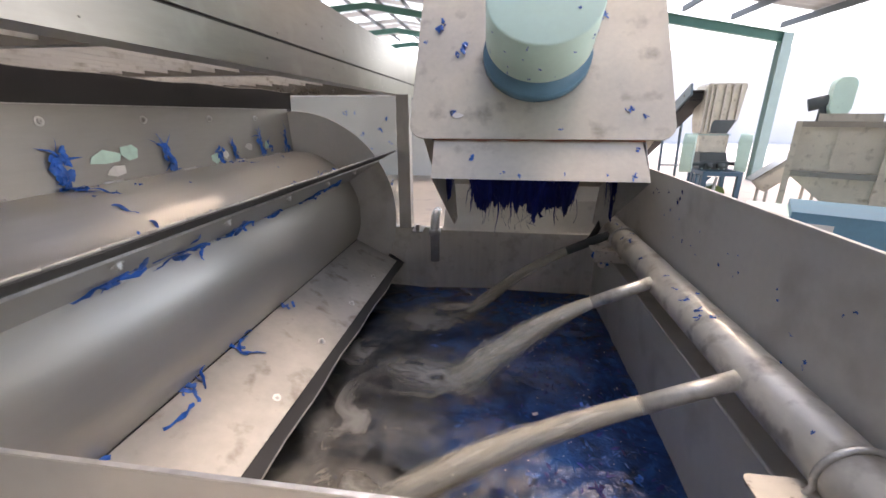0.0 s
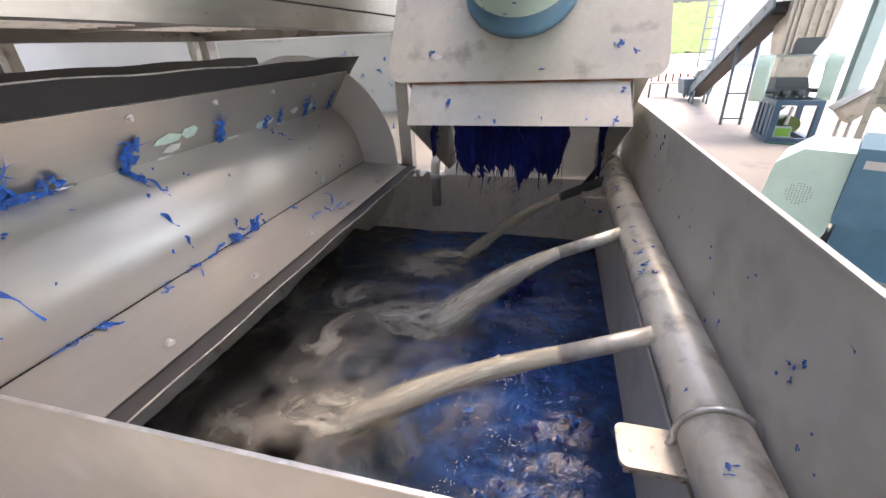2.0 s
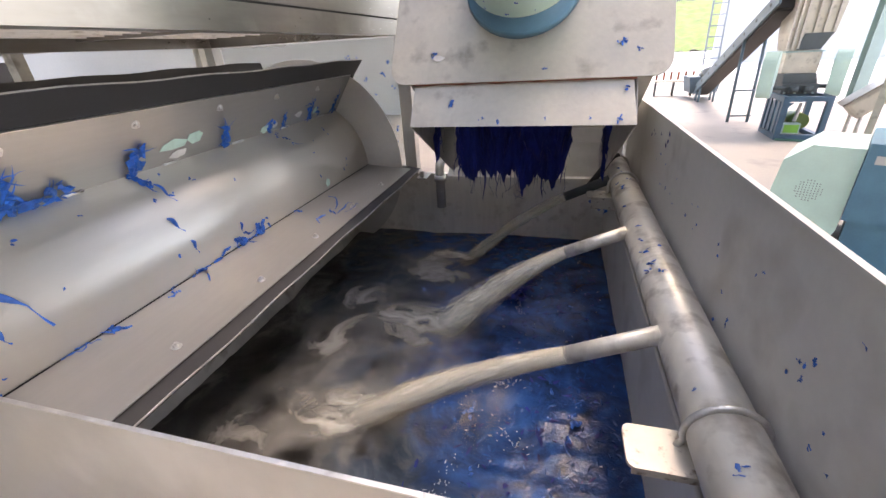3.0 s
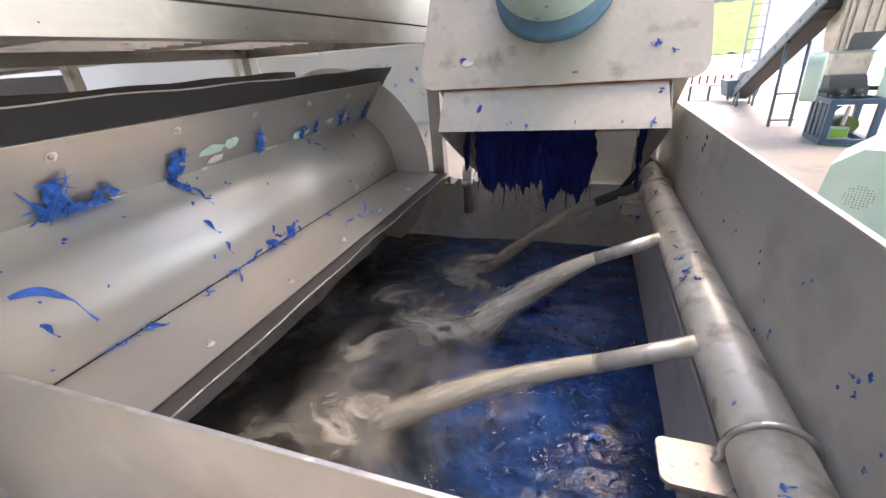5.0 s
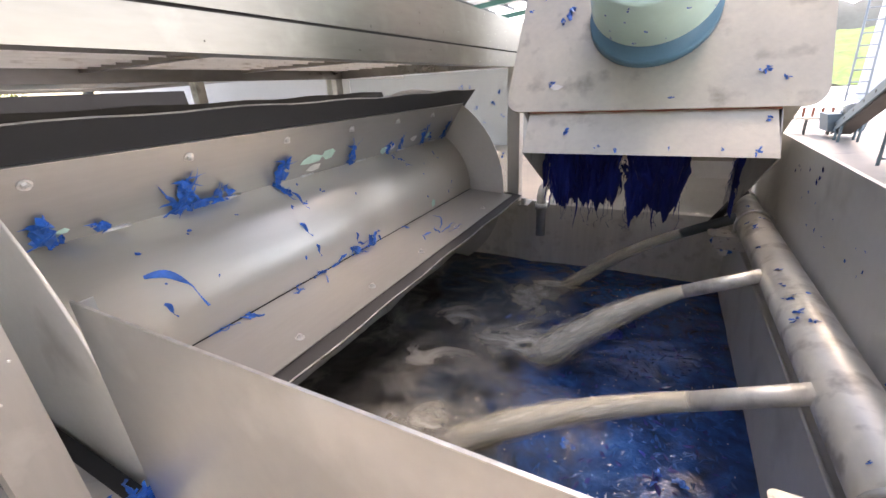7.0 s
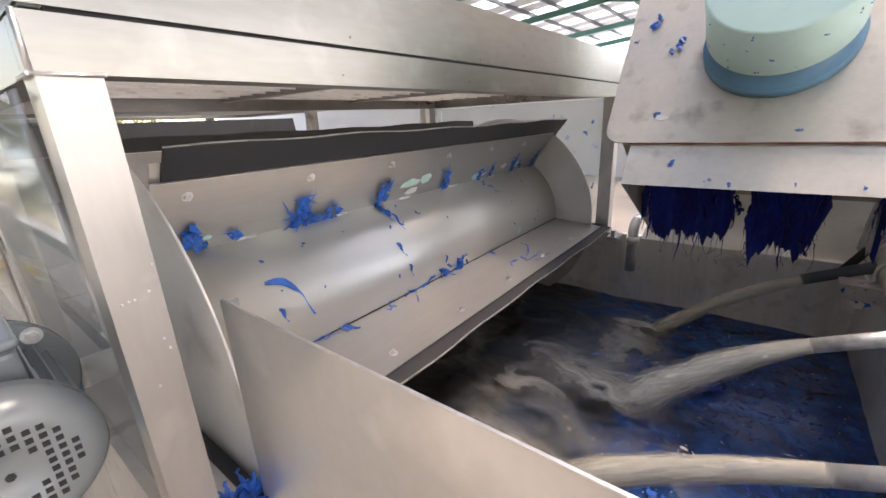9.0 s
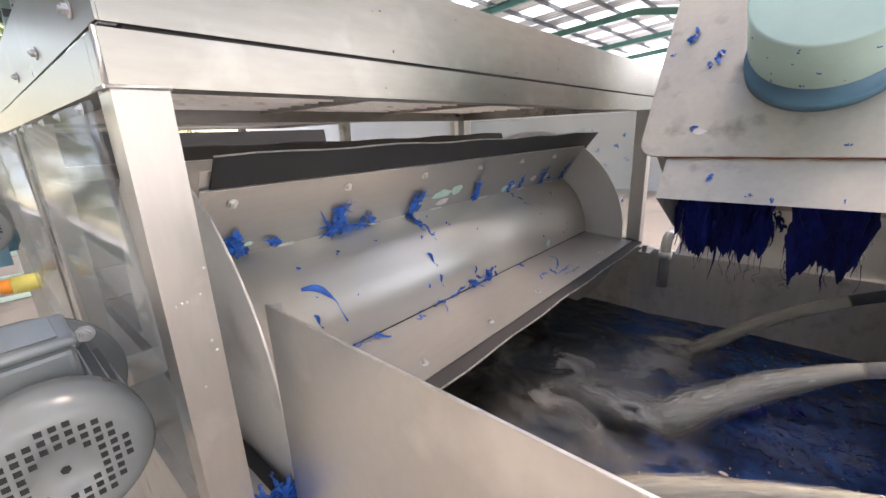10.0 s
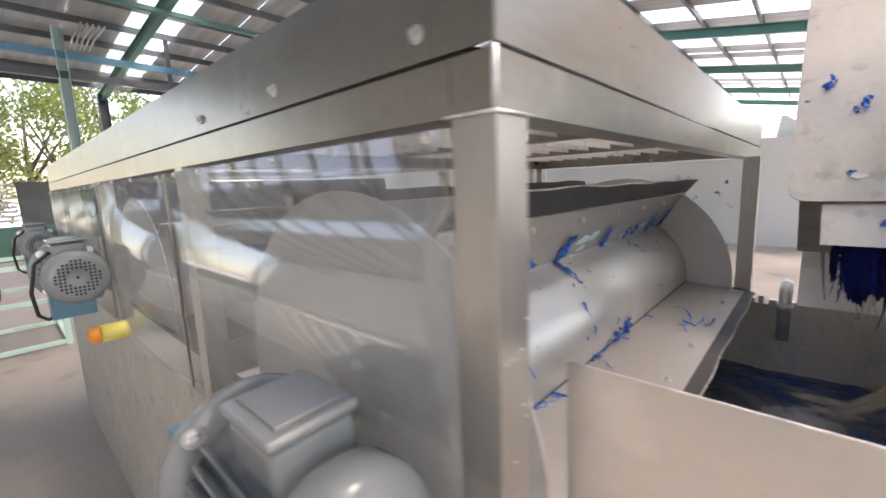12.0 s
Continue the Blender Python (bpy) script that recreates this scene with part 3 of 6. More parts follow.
for y, a, turn, n, s, w in ((0.640, 49.5, 20, 10, 0.05, 0.020), (1.19, 46, 30, 6, 0.07, 0.012), (0.862, 0.5, 10, 10, 0.042, 0.024), (0.775, 0.0, 20, 9, 0.040, 0.024), (0.62, -1.5, 70, 8, 0.045, 0.016)):
    ob = part("film_shred", tuft(rng, n, s, w), BLUE, drum, "matted bright blue plastic film")
    ob["kind"] = "stuff"
    ob.matrix_basis = on_drum(y, RC, a) @ pose(0, 0, 0, 0, 0, turn)
for y, a, turn, ln, w, curl in ((0.285, 25, 58, 0.120, 0.016, -0.9), (0.248, 15.8, 20, 0.036, 0.010, 0.4), (0.628, 24, 25, 0.048, 0.012, 0.4), (0.641, 11, 8, 0.036, 0.010, 0.4), (0.665, 40, 12, 0.062, 0.008, 0.4), (0.80, 7, -6, 0.035, 0.009, 0.4)):
    ob = part("film_strip", streamer(ln, w, curl), BLUE, drum, "curled strip of bright blue film")
    ob.matrix_basis = on_drum(y, RC, a) @ pose(0, 0, 0, 0, 0, turn)
for y, r, a, n, s, w in ((0.862, 0.281, 0, 9, 0.06, 0.012), (0.70, 0.281, -2, 7, 0.05, 0.01), (0.63, 0.290, -4.3, 9, 0.06, 0.008), (0.549, 0.29, -4.3, 5, 0.05, 0.007),
        (0.389, 0.288, -4.3, 7, 0.05, 0.008), (1.05, 0.285, -4.3, 4, 0.05, 0.007), (1.067, 0.455, -4.3, 5, 0.14, 0.007), (0.30, 0.288, -4.3, 5, 0.06, 0.006), (0.80, 0.288, -4.3, 6, 0.05, 0.006)):
    ob = part("film_shred", shreds(rng, n, s, 0.3, w), BLUE, drum, "torn bright blue plastic film")
    ob["kind"] = "stuff"
    ob.matrix_basis = on_drum(y, r, a)
for y, r, a, w, h, mt in ((0.752, 0.338, 55.6, 0.032, 0.080, MINT_FILM), (0.825, 0.348, 55.6, 0.040, 0.062, MINT_FILM), (0.772, 0.306, 55.6, 0.03, 0.052, WHITE_FILM), (1.14, 0.30, 55.6, 0.03, 0.05, MINT_FILM),
        (1.19, 0.31, 55.6, 0.025, 0.03, WHITE_FILM), (1.33, 0.325, 55.6, 0.03, 0.045, WHITE_FILM), (1.45, 0.32, 55.6, 0.03, 0.04, MINT_FILM), (1.285, 0.281, 3, 0.03, 0.03, MINT_FILM), (0.17, 0.31, 55.6, 0.012, 0.02, MINT_FILM)):
    ob = part("plastic_flake", flake(rng, w, h), mt, drum)
    ob.matrix_basis = on_drum(y, r, a)
for _ in range(22):
    a = rng.uniform(-2, 52)
    ob = part("film_shred", shreds(rng, rng.choice((1, 1, 2)), rng.uniform(0.008, 0.022), 0.1, 0.006), BLUE, drum)
    ob["kind"] = "stuff"
    ob.matrix_basis = on_drum(rng.uniform(0.2, 1.5), RC, a)
# scraps on the quadrants that turn out of sight under water
for y, k, r, n, s in ((0.20, 2, 0.29, 8, 0.09), (0.33, 2, 0.29, 7, 0.07), (0.55, 2, 0.29, 9, 0.10), (0.72, 2, 0.29, 9, 0.08), (0.95, 2, 0.29, 6, 0.07)):
    ob = part("film_shred", shreds(rng, n, s, 0.3, 0.012), BLUE, drum, "torn bright blue plastic film")
    ob["kind"] = "stuff"
    ob.matrix_basis = pose(0, 0, 0, 0, -(VANE0 - 60 * k), 0) @ pose(r, y, 0.0122)
for y, n, s in ((0.45, 7, 0.08), (0.60, 9, 0.11), (0.80, 9, 0.10), (1.25, 8, 0.12), (1.0, 5, 0.07)):
    ob = part("film_shred", shreds(rng, n, s, 0.3, 0.014), BLUE, drum, "torn bright blue plastic film")
    ob["kind"] = "stuff"
    ob.matrix_basis = pose(0, 0, 0, 0, -(VANE0 - 60), 0) @ pose(RC + 0.03, y, -0.001, 180)

# ---- spray pipe with nozzles ----
spray = thing("spray_pipe", "stained stainless spray manifold pipe with three nozzles", "pipe")
PX, PZ, PR = 0.900, 1.297, 0.044
bm = bmesh.new()
rod(bm, (PX, Y0 + 0.03, PZ), (PX, 1.62, PZ), PR, seg=48)
part("manifold", bm, STEEL_PIPE, spray)
for y in (0.545, 0.97, 1.43):
    bm = bmesh.new()
    a, b = Vector((0.862, y, 1.303)), Vector((0.711, y, 1.232))
    d = (b - a).normalized()
    lathe(bm, a, d, [(0, 0.0165), (0.165, 0.0165), (0.1655, 0.0125), (0.15, 0.0125), (0.149, 0)], 24)
    part("nozzle", bm, STEEL_PIPE if y < 1.4 else PURLIN, spray)
for y in (0.352, 1.375):
    bm = bmesh.new()
    pts = [(PX + (PR + 0.004) * math.cos(radians(a)), y, PZ + (PR + 0.004) * math.sin(radians(a))) for a in range(-20, 201, 10)]
    tube(bm, pts + [(PX - PR - 0.010, y, PZ - 0.034)], 0.0042, 10)
    part("u_bolt", bm, WELD, spray, "bent steel rod clamp")
    bm = bmesh.new()
    prism(bm, rounded(0.784, 0.948, -0.035, 0.035, 0.012), pose(0, y - 0.012, 1.265), 0.005)
    box(bm, 0.80, 0.948, y - 0.014, y - 0.010, 1.215, 1.2648)
    part("bracket", bm, STEEL_RUST, spray, "rust-flecked flat clamp bracket with rounded corner")
# ---- discharge head above the far end ----
head = thing("discharge_machine", "grimy stainless discharge head with mint bearing cover", "machine")
LEAN_A = 33.0
pm = pose(0.5565, 1.205, 1.655, 90 - LEAN_A)   # plate's own x across, y up along it, z towards the tank
bm = bmesh.new()
prism(bm, rounded(-0.3985, 0.3985, 0.0, 1.25, 0.05, 8), pm, 0.006)
part("cover_plate", bm, STEEL_PLATE, head, "grimy sheet cover with rounded corners")
bm = bmesh.new()
box(bm, -0.37, 0.37, 0.05, 1.25, -0.45, -0.001, pm)
part("casing", bm, STEEL_PLATE, head)
bm = bmesh.new()
lathe(bm, pm @ Vector((-0.008, 0.297, 0.0062)), pm.to_3x3() @ Vector((0, 0, 1)), [(0, 0.170), (0.024, 0.170), (0.028, 0.166), (0.029, 0.148), (0.0835, 0.148), (0.0838, 0.10)], 64)
part("base_ring", bm, SEA, head, "blue painted mounting ring")
bm = bmesh.new()
lathe(bm, pm @ Vector((-0.008, 0.297, 0.084)), pm.to_3x3() @ Vector((0, 0, 1)), [(0, 0.157), (0.003, 0.161), (0.146, 0.160), (0.150, 0.158), (0.151, 0.154), (0.152, 0.0)], 64)
part("bearing_cover", bm, MINT, head, "mint green round cover")
chute = thing("discharge_chute", "open stainless chute choked with dark blue film", "chute")
bm = bmesh.new()
c = [Vector(p) for p in ((0.238, 1.208, 1.652), (0.862, 1.208, 1.652), (0.872, 1.120, 1.545), (0.241, 1.120, 1.545))]
vs = [bm.verts.new(p) for p in c] + [bm.verts.new(p + Vector((0, 0.003, 0.003))) for p in c]
for q in ((0, 1, 2, 3), (7, 6, 5, 4), (0, 4, 5, 1), (1, 5, 6, 2), (2, 6, 7, 3), (3, 7, 4, 0)):
    bm.faces.new([vs[i] for i in q])
part("lip", bm, STEEL_PLATE, chute, "flared front lip with blue specks")
bm = bmesh.new()
tube(bm, [(0.232 + 0.0318 * i, 1.2045, 1.6545 + 0.0006 * math.sin(i * 2.1)) for i in range(21)], [0.0022 + 0.0012 * math.sin(i * 1.7) for i in range(21)], 6)
part("rust_seam", bm, RUST, chute, "thin red-brown rusted joint")
for sx, x in ((1, 0.241), (-1, 0.872)):
    bm = bmesh.new()
    pts = [(1.121, 1.545), (1.208, 1.652), (1.62, 1.66), (1.62, 1.30), (1.50, 1.305)]
    a = [bm.verts.new((x + sx * (0.0 if i < 3 else 0.03), y, z)) for i, (y, z) in enumerate(pts)]
    b = [bm.verts.new((x + sx * (0.003 + (0.0 if i < 3 else 0.03)), y, z)) for i, (y, z) in enumerate(pts)]
    bm.faces.new(a), bm.faces.new(b[::-1])
    for i in range(5):
        bm.faces.new((a[i], b[i], b[(i + 1) % 5], a[(i + 1) % 5]))
    part("side_cheek", bm, STEEL_WET, chute)
bm = bmesh.new()
box(bm, 0.20, 0.94, 1.775, 1.779, 1.36, 1.52)
rows = []
for k in range(9):
    a = radians(10 * k)
    rows.append([bm.verts.new((x, 1.775 - 0.13 * (1 - math.cos(a)) + d, 1.359 - 0.13 * math.sin(a))) for x in (0.20, 0.94) for d in (0, 0.003)])
for a, b in zip(rows, rows[1:]):
    for i, j in ((0, 2), (2, 3), (3, 1), (1, 0)):
        bm.faces.new((a[i], a[j], b[j], b[i])).smooth = True
part("back_sheet", bm, material("bright_chute_stainless", (0.86, 0.84, 0.80), 0.34, 0.2, 0.08, 5, 0.05, 60, stain=(0.62, 0.59, 0.55), amount=0.60), chute, "bright stainless backing sheet")


def film_mass(rng, x0, x1, drop, n):
    """A wet clump of torn film: a crumpled sheet with a ragged hem, and loose strips over it."""
    bm = bmesh.new()
    sd = rng.uniform(0, 50)
    nx, nz = max(6, int((x1 - x0) / 0.0035)), 22
    cols = []
    for i in range(nx + 1):
        u = i / nx
        x = x0 + (x1 - x0) * u
        ln = drop * (0.62 + 0.32 * min(1, 2.6 * math.sin(math.pi * min(max(u, 0.02), 0.98)) ** 0.8) + 0.16 * noise.noise((x * 17, 3.3, sd)) + 0.11 * noise.noise((x * 60, 7.1, sd)) + 0.08 * noise.noise((x * 150, sd, 3)))
        cols.append([bm.verts.new((x + 0.012 * noise.noise((x * 20, k * 0.4, sd)), 1.30 + 0.035 * noise.noise((x * 14, k * 0.22, sd + 5)) + 0.008 * noise.noise((x * 50, k * 0.5, sd)), 1.665 - ln * k / nz)) for k in range(nz + 1)])
    for a, b in zip(cols, cols[1:]):
        for k in range(nz):
            bm.faces.new((a[k], b[k], b[k + 1], a[k + 1])).smooth = True
    for i in range(n):
        u = rng.random()
        x, y = x0 + (x1 - x0) * u, rng.uniform(1.23, 1.36)
        ln = drop * rng.uniform(0.35, 0.95) * (0.6 + 0.4 * math.sin(math.pi * u)) * (1.2 if rng.random() < 0.08 else 1)
        seg = 8
        ln *= 0.5
        y += 0.03
        p = Vector((x, y, 1.66 - drop * rng.uniform(0.35, 0.72)))
        pts, ws = [], []
        w = rng.choice((0.0015, 0.002, 0.003, 0.005, 0.009))
        for k in range(seg):
            pts.append(p.copy())
            ws.append(w * rng.uniform(0.5, 1.1) * (1 - 0.9 * (k / (seg - 1)) ** 2))
            p += Vector((rng.gauss(0, 0.003), rng.gauss(0, 0.004), -ln / (seg - 1)))
        ribbon(bm, pts, ws, (1, rng.gauss(0, 0.8), 0))
    return bm


def hanging(seed, x0, x1, drop, n, label):
    clump = thing("film_clump", label, "plastic film")
    r = random.Random(seed)
    m = 2
    for i in range(m):
        tagged(part("film_tuft", film_mass(r, x0 + 0.012 * i, x1 - 0.012 * i, drop * (1.0 - 0.13 * i), n), NAVY, clump), kind="stuff")
    return clump


film_a = hanging(11, 0.285, 0.515, 0.335, 110, "wet dark blue plastic film hanging in ragged strips from chute")
film_b = hanging(12, 0.550, 0.715, 0.35, 70, "wet dark blue plastic film hanging at the chute's side")
film_c = hanging(13, 0.27, 0.285, 0.25, 8, "few dark blue film strips hanging by the cheek")
film_d = hanging(14, 0.819, 0.824, 0.33, 9, "thin dark film strands hanging along the chute cheek")
drip_rng = random.Random(61)
for film in (film_a, film_b):
    x0, x1 = (0.30, 0.51) if film is film_a else (0.55, 0.71)
    bm = bmesh.new()
    for _ in range(7):
        x, z = drip_rng.uniform(x0, x1), drip_rng.uniform(1.345, 1.39)
        p = [Vector((x + drip_rng.gauss(0, 0.002) * k, 1.29 + drip_rng.gauss(0, 0.003), z - 0.016 * k)) for k in range(6)]
        tube(bm, p, [0.0016, 0.0010, 0.0007, 0.0005, 0.0005, 0.0009], 5)
    tagged(part("drip", bm, NAVY, film, "thin strands dripping from the film"), kind="stuff")
snag = thing("film_snag", "blue and pale film snagged on the last nozzle", "plastic film", pose(0.835, 1.40, 1.225, 80))
tagged(part("film_tangle", shreds(random.Random(21), 26, 0.055, 0.6, 0.016), BLUE, snag), kind="stuff")
bm = flake(random.Random(3), 0.035, 0.025)
ob = part("pale_flake", bm, WHITE_FILM, snag, "pale film scrap")
ob.matrix_basis = pose(0.0, -0.03, 0.012)


# ---- water jets ----
def stream_material(name, colour, cover):
    """Aerated water: pale, with faint long streaks; cover says how dense the spray is."""
    mt = bpy.data.materials.new(name)
    mt.use_nodes = True
    n, l = mt.node_tree.nodes, mt.node_tree.links
    sh = n["Principled BSDF"]
    tc, mp = n.new("ShaderNodeTexCoord"), n.new("ShaderNodeMapping")
    mp.vector_type = "TEXTURE"
    mp.inputs["Scale"].default_value = (0.50, 0.022, 0.022)
    mp.inputs["Rotation"].default_value = (0, radians(-33), 0)
    l.new(tc.outputs["Object"], mp.inputs[0])
    ns = n.new("ShaderNodeTexNoise")
    ns.inputs["Scale"].default_value, ns.inputs["Detail"].default_value = 1.0, 5
    l.new(mp.outputs[0], ns.inputs["Vector"])
    cr = n.new("ShaderNodeValToRGB")
    c = Vector(colour)
    cr.color_ramp.elements[0].position, cr.color_ramp.elements[1].position = 0.3, 0.7
    cr.color_ramp.elements[0].color, cr.color_ramp.elements[1].color = (*(c * 0.92), 1), (*(c * 1.05), 1)
    l.new(ns.outputs[0], cr.inputs[0]), l.new(cr.outputs[0], sh.inputs["Base Color"])
    if cover < 1:
        al = n.new("ShaderNodeMapRange")
        al.inputs["From Min"].default_value, al.inputs["From Max"].default_value = 0.3, 0.7
        al.inputs["To Min"].default_value, al.inputs["To Max"].default_value = cover * 0.4, cover * 1.6
        l.new(ns.outputs[0], al.inputs[0]), l.new(al.outputs[0], sh.inputs["Alpha"])
    sh.inputs["Roughness"].default_value = 0.6
    sh.inputs["Specular IOR Level"].default_value = 0.15
    return mt


WATER_TINT = (0.95, 0.88, 0.73)
JETWATER = stream_material("aerated_murky_water", WATER_TINT, 1.0)
JETMIST = [stream_material("water_mist", WATER_TINT, c) for c in (0.45, 0.32, 0.22, 0.13)]


def jet(seed, y, land, r1):
    rng = random.Random(seed)
    ob = thing("water_jet", "pale aerated wash water jetting from a nozzle", "water jet", pose(0.718, y, 1.2355), group="spray jets")
    b = Vector((land - 0.718, 0, WATER_Z - 1.2355))
    n = 36
    fall = lambda u: b.z * (0.64 * u + 0.36 * u * u)
    top = 1.12   # the jet carries on below the surface
    for k, mt in enumerate([JETWATER] + JETMIST):
        bm = bmesh.new()
        us = [top * i / n for i in range(n + 1)]
        pts = [Vector((b.x * u, 0, fall(u))) for u in us]
        rs = [0.0140 + 0.0008 * k + (r1 * (0.42 + 0.17 * k) - 0.0140) * min(u, 1.05) ** 1.1 for u in us]
        tube(bm, pts, rs, 24)
        bm.normal_update()
        for v in bm.verts:
            u = min(max(v.co.x / b.x, 0), 1.1)
            q = Vector((0, v.co.y, v.co.z - fall(u))).normalized()
            s = Vector((u * 6 + seed, q.y * 1.4, q.z * 1.4 + k * 2.3))
            v.co += v.normal * (0.6 * noise.noise(s) + 0.25 * noise.noise(s * 2.6)) * r1 * u * 0.5
        part("spray_sheath" if k else "stream", bm, mt, ob)
    bm = bmesh.new()
    for _ in range(90):
        u = rng.uniform(0.3, 1.0)
        p = Vector((b.x * u, 0, fall(u))) + Vector([rng.gauss(0, r1 * 0.7 * (0.3 + u)) for _ in range(3)])
        bmesh.ops.create_icosphere(bm, subdivisions=1, radius=rng.uniform(0.0005, 0.0013), matrix=Matrix.Translation(p))
    tagged(part("droplet_spray", bm, JETWATER, ob), kind="stuff")
    return ob


jets = [jet(3, 0.545, 0.24, 0.036), jet(7, 0.97, 0.36, 0.058), jet(9, 1.43, 0.33, 0.024)]

SWIRL = swirl_material("tan_foam_swirl", (0.52, 0.485, 0.42), 0.36, 0.74, 1.3, 1.7, 0.95)
SWIRL_THIN = swirl_material("thin_foam_veil", (0.40, 0.375, 0.335), 0.38, 0.74, 1.4, 1.7, 0.9)
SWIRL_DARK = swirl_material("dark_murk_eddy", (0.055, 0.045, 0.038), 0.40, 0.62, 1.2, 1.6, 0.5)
SWIRL_BOIL = swirl_material("dense_tan_foam", (0.66, 0.61, 0.52), 0.20, 0.68, 0.9, 2.0, 0.95)
GLINT = material("white_glint_froth", (0.75, 0.78, 0.82), 0.15, 0.0, 0.05, 30, 0.1, 90)


def eddy(name, label, mt, x, y, sx, sy, z, seed, dome=0.0):
    """A round patch of foam on the water; dome heaps it up in lumps."""
    bm = bmesh.new()
    n, m = 64, 22
    def height(a, b, r):
        lump = 0.6 + 0.8 * noise.noise((a * 1.6 + seed, b * 1.6, 0)) + 0.5 * abs(noise.noise((a * 5 + seed, b * 5, 2))) + 0.3 * noise.noise((a * 11, b * 11, seed))
        return (0.003 + dome * max(lump, 0.0)) * (1 - r * r)
    ring = [[bm.verts.new((0, 0, height(0, 0, 0)))]]
    for i in range(1, m + 1):
        r = i / m
        ring.append([bm.verts.new((sx * r * math.cos(6.2832 * k / n), sy * r * math.sin(6.2832 * k / n), height(r * math.cos(6.2832 * k / n), r * math.sin(6.2832 * k / n), r))) for k in range(n)])
    for k in range(n):
        bm.faces.new((ring[0][0], ring[1][k], ring[1][(k + 1) % n])).smooth = True
    for p, q in zip(ring[1:], ring[2:]):
        for k in range(n):
            bm.faces.new((p[k], q[k], q[(k + 1) % n], p[(k + 1) % n])).smooth = True
    ob = tagged(part(name, bm, mt), label, "foam", "foam swirls")
    ob.matrix_world = pose(x, y, WATER_Z + z + 0.005)
    return ob


FT = "foam_swirl", "soft tan foam swirling where a jet enters the water"
FV = "foam_swirl", "thin pale foam veil drifting on the dark water"
FB = "foam_boil", "dense tan foam heaped up where the jet plunges in"
FD = "murk_eddy", "dark brown murky eddy turning beside the drum"
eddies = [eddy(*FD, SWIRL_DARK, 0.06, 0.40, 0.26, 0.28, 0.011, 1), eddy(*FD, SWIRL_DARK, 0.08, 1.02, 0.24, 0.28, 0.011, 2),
          eddy(*FV, SWIRL_THIN, 0.14, 0.66, 0.30, 0.28, 0.0142, 3), eddy(*FV, SWIRL_THIN, 0.22, 1.28, 0.32, 0.26, 0.0150, 4), eddy(*FV, SWIRL_THIN, 0.40, 0.68, 0.26, 0.22, 0.0155, 5),
          eddy(*FT, SWIRL, 0.19, 0.52, 0.27, 0.21, 0.0190, 6), eddy(*FT, SWIRL, 0.28, 0.95, 0.30, 0.20, 0.0195, 7), eddy(*FT, SWIRL, 0.28, 1.42, 0.24, 0.13, 0.0182, 8), eddy(*FV, SWIRL_THIN, 0.08, 0.80, 0.22, 0.30, 0.0205, 9),
          eddy(*FV, SWIRL_THIN, -0.02, 0.42, 0.20, 0.24, 0.0168, 13), eddy(*FV, SWIRL_THIN, 0.02, 1.05, 0.20, 0.22, 0.0176, 14),
          eddy(*FB, SWIRL_BOIL, 0.17, 0.53, 0.21, 0.13, 0.0215, 10, 0.010), eddy(*FB, SWIRL_BOIL, 0.27, 0.96, 0.24, 0.13, 0.0225, 11, 0.012), eddy(*FB, SWIRL_BOIL, 0.29, 1.43, 0.15, 0.07, 0.0215, 12, 0.006)]
# white bubble specks painted where the rippled water glints
froth = []
for i, (x, y, s) in enumerate(((0.50, 0.42, 0.035), (0.62, 0.78, 0.03), (0.58, 0.33, 0.05), (0.66, 0.55, 0.035), (0.60, 1.15, 0.03), (0.45, 1.22, 0.03))):
    fr_rng = random.Random(90 + i)
    bm = bmesh.new()
    for _ in range(34):
        px, py = fr_rng.gauss(0, s), fr_rng.gauss(0, s * 0.35)
        rod(bm, (px, py, -0.001), (px + fr_rng.gauss(0, 0.003), py + fr_rng.gauss(0, 0.002), 0.0012), fr_rng.uniform(0.0006, 0.0018), 0.0004, seg=5)
    ob = tagged(part("bubble_froth", bm, GLINT), "white bubble specks standing in for glints on the blue wash water", "foam", "bubble froth", "stuff")
    ob.matrix_world = pose(x, y, WATER_Z + 0.006, 0, 0, 35 + 50 * i)
    froth.append(ob)
